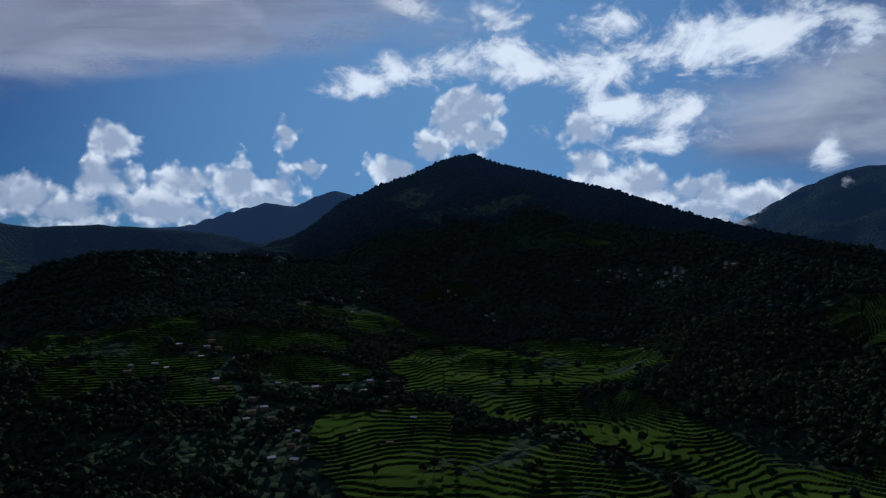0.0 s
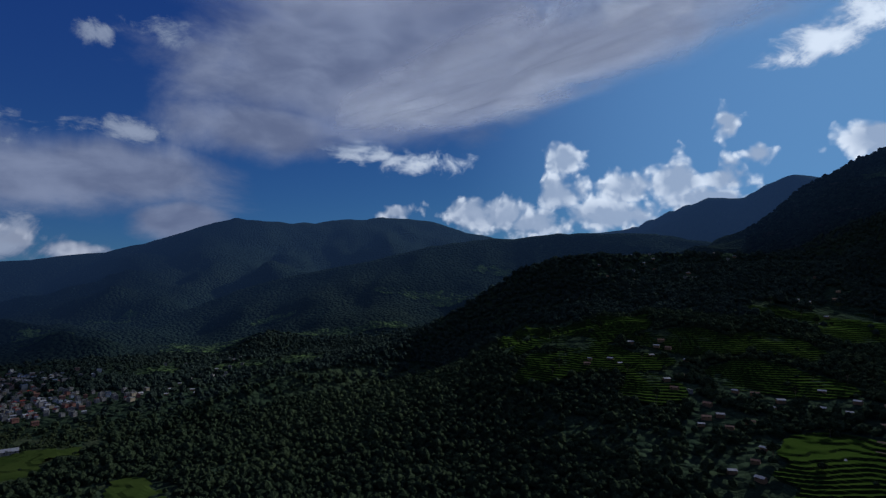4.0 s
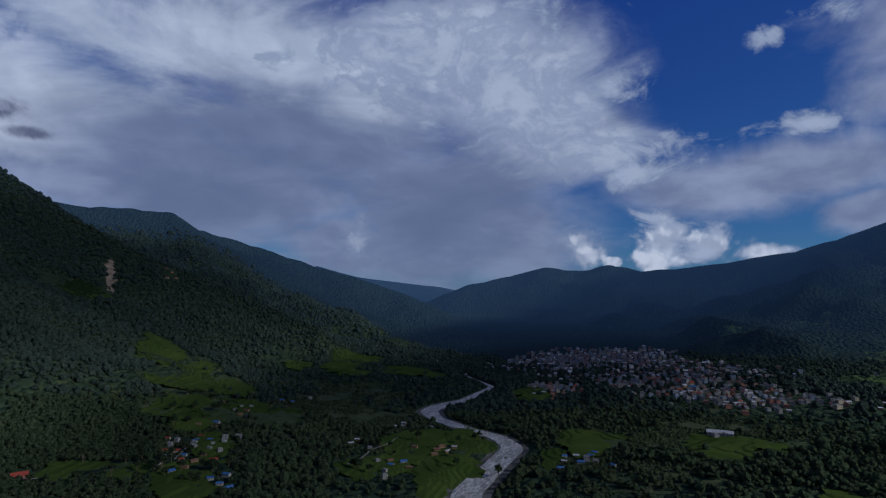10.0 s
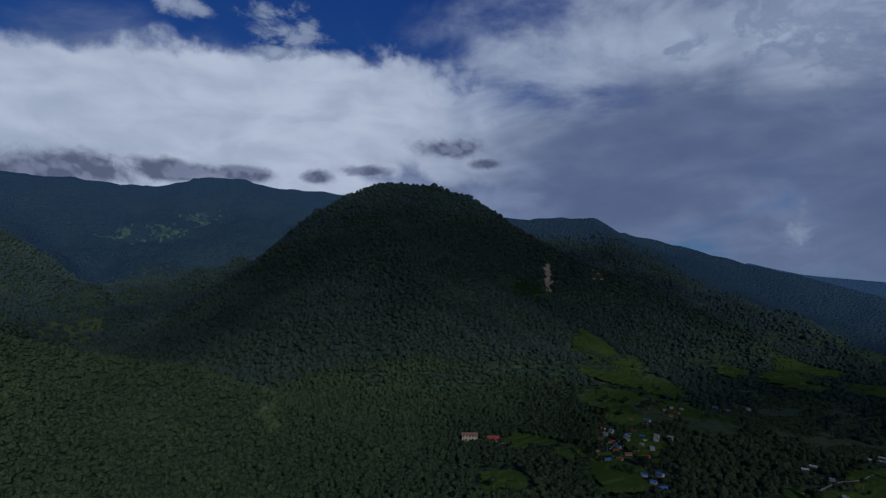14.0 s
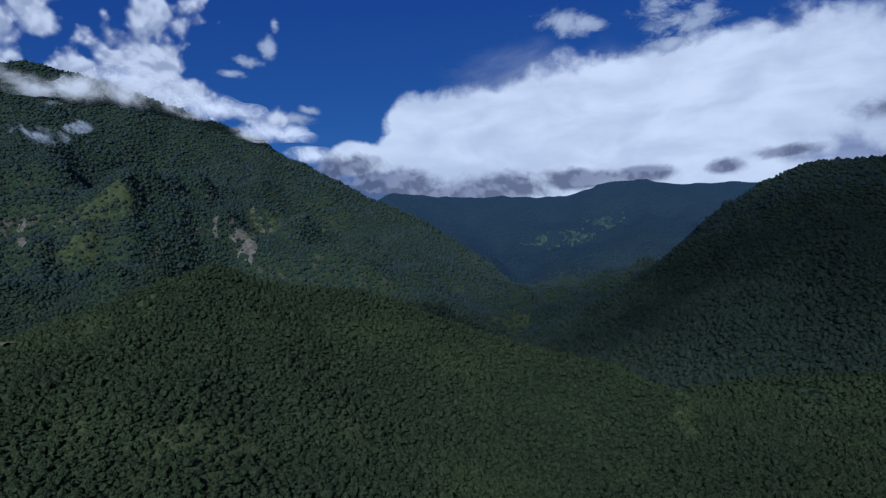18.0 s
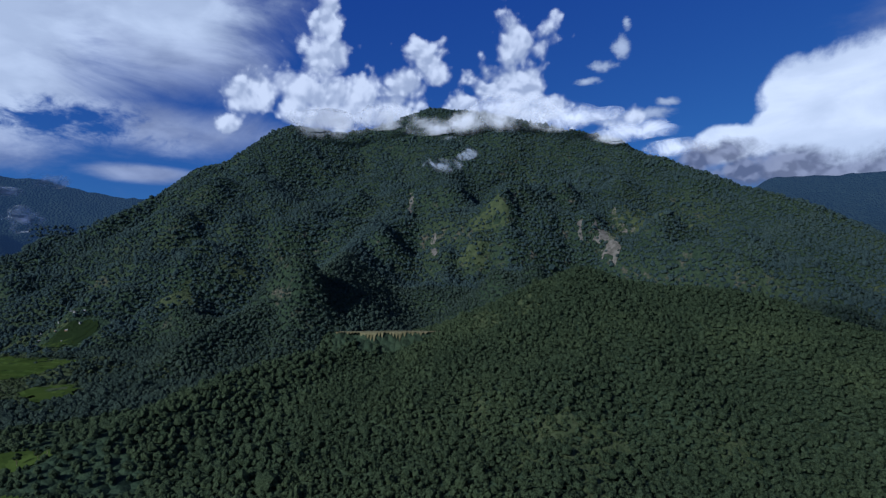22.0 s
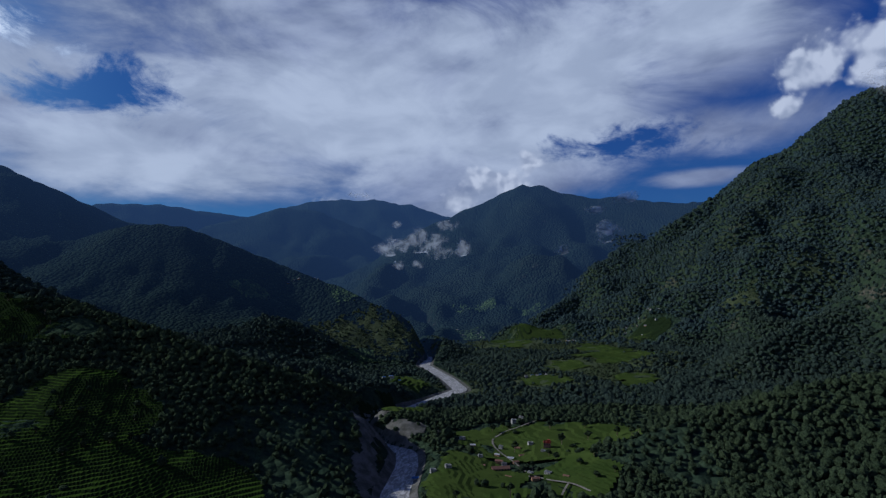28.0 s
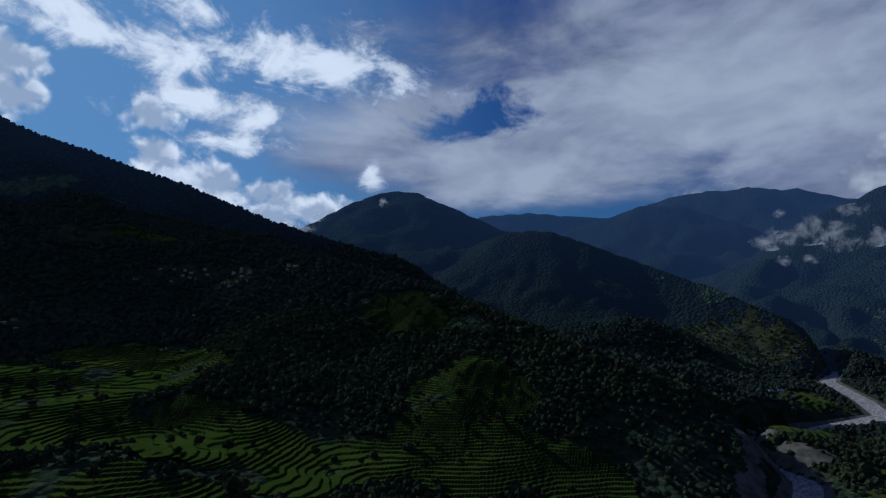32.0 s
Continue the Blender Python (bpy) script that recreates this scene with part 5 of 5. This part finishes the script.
# ---- low clouds that hang on the mountains ----
def cloud_look(name, colour, grain=0.013, rims=(1.0, 0.0, 1.0), swing=2.6, core=0.8, soft_rim=0.9, most=0.9, thin=0.3, lumps=0.4, fade_from=0.55):
    mat = bpy.data.materials.new(name)
    mat.use_nodes = True
    k = Nodes(mat.node_tree)
    own = k("ShaderNodeTexCoord", out=3)                      # the cloud's own axes: 1 at its rim
    here = k("ShaderNodeNewGeometry")
    rag = k.noise(here, grain, 9.0, 0.6, 2.1, 0.4)
    far = k.vec("LENGTH", k.vec("MULTIPLY", own, rims), out=1)
    fade = k.ramp(far, 0.98, fade_from)
    thick = k.ramp(k.math("ADD", k.math("SUBTRACT", core, far), k.math("MULTIPLY", k.math("SUBTRACT", rag, 0.5), swing)), 0.0, soft_rim)
    fluff = k.vec("SUBTRACT", k("ShaderNodeTexNoise", {"Vector": here, "Scale": grain * 1.7, "Detail": 5.0}, out=1), (0.5, 0.5, 0.5))
    facing = k.vec("NORMALIZE", k.vec("ADD", k.vec("MULTIPLY", fluff, (lumps, lumps, lumps)), (0.02, 0.35, 0.8)))
    body = k("ShaderNodeBsdfDiffuse", {"Color": (*colour, 1), "Roughness": 1.0, "Normal": facing})
    through_it = k("ShaderNodeBsdfTranslucent", {"Color": (*colour, 1)})
    both = k("ShaderNodeMixShader", (thin, body, through_it))
    soft = k("ShaderNodeMixShader", (k.math("MULTIPLY", k.math("MULTIPLY", thick, fade), most), k("ShaderNodeBsdfTransparent"), both))
    k("ShaderNodeOutputMaterial", {"Surface": soft})
    return mat


MIST = cloud_look("white_mist", (0.72, 0.80, 0.95), 0.020, (1.0, 0.0, 1.0), 3.4, 0.85, 1.2, 0.92, 0.5)
CREST_MIST = cloud_look("crest_mist", (0.86, 0.88, 0.94), 0.008, (1.0, 0.0, 1.0), 2.4, 0.95, 1.1, 0.93, 0.35, 0.4, 0.5)
DECK_MIST = cloud_look("cloud_deck", (0.74, 0.79, 0.90), 0.0017, (1.0, 1.0, 0.0), 1.6, 1.15, 1.1, 0.76, 0.7, 0.5, 0.6)
# Thinner, for the overhead deck out of view that is added for shade.
SHADE_DECK = cloud_look("shade_cloud_deck", (0.74, 0.79, 0.90), 0.0017, (1.0, 1.0, 0.0), 1.6, 1.15, 1.1, 0.55, 0.7, 0.5, 0.6)


def puff_mesh(seed, half=False):
    """A cauliflower body of radius about 1: the hull of many round lumps."""
    r, rows, cols = random.Random(seed), 30, 44
    e, a = np.meshgrid(np.linspace(-math.pi / 2, math.pi / 2, rows), np.arange(cols) * 2 * math.pi / cols, indexing="ij")
    u = np.stack([np.cos(e) * np.cos(a), np.cos(e) * np.sin(a), np.sin(e)], -1)
    out = np.full(e.shape, 0.62)
    for _ in range(26):
        c = Vector((r.gauss(0, 1), r.gauss(0, 1), r.gauss(0.1, 0.9))).normalized() * r.uniform(0.35, 0.72)
        size = r.uniform(0.2, 0.42)
        along = u @ np.array(c)
        room = size * size - c.length_squared + along ** 2
        out = np.maximum(out, np.where(room > 0, along + np.sqrt(np.maximum(room, 0)), 0))
    out = out * (1 + 0.06 * fbm(u[..., 0] * 5 + u[..., 2] * 3, u[..., 1] * 5 - u[..., 2] * 2, 1.0, 3, seed))
    i, j = np.meshgrid(np.arange(rows - 1), np.arange(cols), indexing="ij")
    j2 = (j + 1) % cols
    q = np.stack([i * cols + j, i * cols + j2, (i + 1) * cols + j2, (i + 1) * cols + j], -1).reshape(-1, 4)
    body = (u * out[..., None]).reshape(-1, 3)
    return body, q[body[q, 1].mean(1) < 0.05] if half else q


BODIES = {mat.name: [mesh_from("low_cloud", *puff_mesh(s, True), mat, True) for s in range(5)] for mat in (MIST, CREST_MIST)}
# bearing, distance, height, half width, half height, all but the first in metres
CREST_CLOUDS = [(239.1, 2380, 880, 218, 92), (232.8, 2380, 916, 183, 90), (219.6, 2380, 939, 336, 105), (212.8, 2380, 897, 260, 81), (208.1, 2380, 820, 255, 73), (203.1, 2380, 737, 220, 55), (228.2, 2380, 878, 171, 62), (224.1, 2380, 897, 144, 69)]
SLOPE_CLOUDS = [(226.9, 2000, 619, 99, 42), (224.3, 2000, 659, 52, 33), (225.8, 2100, 753, 60, 25), (283.3, 2450, 378, 177, 80), (286.5, 2450, 348, 102, 57), (280.1, 2450, 449, 80, 37), (281.2, 2450, 328, 91, 45), (285.3, 2450, 273, 51, 34), (264.1, 2450, 408, 82, 66), (268.6, 2450, 337, 53, 39), (265.2, 2450, 506, 66, 27), (263.0, 2450, 556, 126, 44), (283.5, 2450, 278, 42, 25), (278.8, 2450, 348, 48, 54), (285.5, 2450, 453, 48, 25), (289.4, 2450, 583, 86, 22), (323.4, 2250, 521, 31, 29), (332.5, 2250, 412, 117, 40), (329.9, 2250, 458, 46, 33), (325.6, 2300, 441, 36, 33)]
for tint, label, bank in ((CREST_MIST, "pale cloud drifting on the mountain top", CREST_CLOUDS), (MIST, "small white cloud clinging to the mountainside", SLOPE_CLOUDS)):
    for m, (az, d, h, w, tall) in enumerate(bank):
        puff_ob = new("low_cloud", BODIES[tint.name][m % 5])
        puff_ob.matrix_basis = Matrix.Translation(bearing(az, 0, d) + Vector((0, 0, h))) @ pose(0, 0, 0, 0, 0, az) @ Matrix.Diagonal((w, tall * 0.10, tall, 1))
        tagged(puff_ob, label, "cloud", "low clouds")

def sheet_mesh(seed, rings=26, cols=96):
    """A flat cloud of radius 1: an uneven upper and a lumpy lower side that meet in a thin rim."""
    vs, fs = [], []
    for side in (-1, 1):
        r, a = np.meshgrid(np.linspace(0.0005, 1.0, rings), np.arange(cols) * 2 * math.pi / cols, indexing="ij")
        x, y = r * np.cos(a), r * np.sin(a)
        deep = (1 - r * r) * (0.6 + 0.8 * fbm(x * 4 + side, y * 4, 1.0, 4, seed))
        i, j = np.meshgrid(np.arange(rings - 1), np.arange(cols), indexing="ij")
        j2, k = (j + 1) % cols, sum(len(v) for v in vs)
        q = np.stack([i * cols + j, (i + 1) * cols + j, (i + 1) * cols + j2, i * cols + j2], -1).reshape(-1, 4) + k
        vs.append(np.stack([x, y, side * deep], -1).reshape(-1, 3))
        fs.append(q if side > 0 else q[:, ::-1])
    return np.concatenate(vs), np.concatenate(fs)


# middle of each deck, half its length and breadth, its turn
# The second deck hangs overhead, mostly unseen, added to shade the forest hill.
for seed, (x, y, wide, deep, turned_by, mist) in enumerate(((-1720, 2320, 2300, 720, -4, DECK_MIST), (-750, 900, 1600, 1170, 0, SHADE_DECK))):
    deck = new("cloud_deck", mesh_from("cloud_deck", *sheet_mesh(9 + seed), mist, True))
    deck.matrix_basis = pose(x, y, 1320, 0, 0, turned_by) @ Matrix.Diagonal((wide, deep, 40, 1))
    tagged(deck, "broad grey cloud deck with a ragged white rim, set to shade the valley", "cloud", kind="structure")

# ---- paths ----
PATHS = {"meadow_road": [(671, -31, 0.9), (660, -5, 0.9), (630, 23, 0.9), (598, 49, 0.9), (579, 60, 0.9), (549, 55, 0.9), (515, 37, 0.9), (480, 20, 0.9), (456, 2, 0.9), (450, -13, 0.9), (431, -29, 0.9)],
         "side_road": [(450, -13, 0.8), (438, -9, 0.8), (426, -7, 0.8)],
         "river_road": [(-431, -237, 0.8), (-462, -230, 0.8), (-495, -231, 0.8), (-517, -224, 0.8), (-555, -229, 0.8), (-592, -231, 0.8), (-601, -224, 0.8)],
         "lodge_road": [(-237, -465, 1.0), (-256, -455, 1.0), (-272, -438, 1.0), (-292, -426, 1.0), (-307, -407, 1.0)],
         "hamlet_road": [(-384, -363, 0.8), (-412, -377, 0.8), (-434, -387, 0.8), (-445, -384, 0.8), (-455, -381, 0.8)]}
for name, line in PATHS.items():
    v, q = ribbon(line, 1.0, 1.9, 4.0, 4)
    tagged(new(name, mesh_from(name, v, q, ROAD, True)), "pale unpaved road across the meadows", "road", kind="structure")


# ---- single trees on the terraces, by the houses and along the fields ----
def limb(bm, a, b, r0, r1, sides=6):
    """A tapered branch between two points."""
    a, b = Vector(a), Vector(b)
    turn_to = (b - a).to_track_quat("Z", "Y").to_matrix()
    rings = [[bm.verts.new(p + turn_to @ Vector((r * math.cos(k * 6.2832 / sides), r * math.sin(k * 6.2832 / sides), 0))) for k in range(sides)] for p, r in ((a, r0), (b, r1))]
    for k in range(sides):
        bm.faces.new((rings[0][k], rings[0][(k + 1) % sides], rings[1][(k + 1) % sides], rings[1][k]))


def make_tree(seed, tall, wide, label):
    """A broadleaf tree: tapered trunk with limbs, and a crown of many leafy tufts with gaps."""
    r, g = random.Random(seed), np.random.default_rng(seed)
    tree = tagged(new("tree"), label, "tree", "field trees")
    bm = bmesh.new()
    fork = tall * r.uniform(0.30, 0.42)
    limb(bm, (0, 0, -1.5), (0.1, 0.05, fork), 0.32, 0.22)
    ends = []
    for k in range(6):
        a = k * 1.05 + r.uniform(-0.3, 0.3)
        tip = (math.cos(a) * wide * r.uniform(0.35, 0.6), math.sin(a) * wide * r.uniform(0.35, 0.6), tall * r.uniform(0.6, 0.85))
        limb(bm, (0.1, 0.05, fork - 0.2), tip, 0.15, 0.05, 5)
        ends.append(tip)
    part("trunk", bm, BARK, tree)
    vs, fs, count = [], [], 0
    for tip in ends + [(0.1, 0, tall * 0.9)]:
        v, f = crown(g, 26, False)
        v = v * wide * r.uniform(0.34, 0.5) * np.array([1, 1, r.uniform(0.7, 0.95)]) + np.array(tip)
        vs.append(v)
        fs.append(f + count)
        count += len(v)
    part("crown", mesh_from("crown", np.concatenate(vs), np.concatenate(fs), LEAVES), LEAVES, tree)
    return tree


KINDS = [make_tree(k, *shape) for k, shape in enumerate(((9, 4.2, "rounded dark green broadleaf tree"), (12, 4.6, "tall dark green broadleaf tree"), (7, 3.4, "small leafy green tree"),
                                                         (14, 3.6, "slender tall dark green tree"), (10, 5.2, "wide spreading dark green tree")))]
places = []
while len(places) < 270:
    bank = dice.choice(list(TERRACES.values()) + [MEADOWS[k] for k in ("river_bend_meadow", "hamlet_meadow", "lodge_meadow", "river_meadow", "east_shelf_meadow")])
    cx, cy, rx, ry, az = dice.choice(bank)
    a, f, c = dice.uniform(0, 6.283), dice.choice((0.5, 0.8, 1.0, 1.05, 1.1)) * dice.uniform(0.85, 1.1), radians(az)
    u, w = rx * f * math.cos(a), ry * f * math.sin(a)
    x, y = cx + u * math.cos(c) - w * math.sin(c), cy + u * math.sin(c) + w * math.cos(c)
    if all((x - hx) ** 2 + (y - hy) ** 2 > 40 for hx, hy in HOUSE_SPOTS):
        places.append((x, y))
heights = ground_at(np.array([p[0] for p in places]), np.array([p[1] for p in places]))
for m, ((x, y), z) in enumerate(zip(places, heights)):
    spot = pose(x, y, z + 0.3, 0, 0, dice.uniform(0, 360))
    if m < len(KINDS):
        KINDS[m].matrix_basis = spot
    else:
        made = copy_thing(dice.choice(KINDS), spot)
        grow = dice.uniform(0.6, 1.0)
        made.scale = (grow, grow, grow)
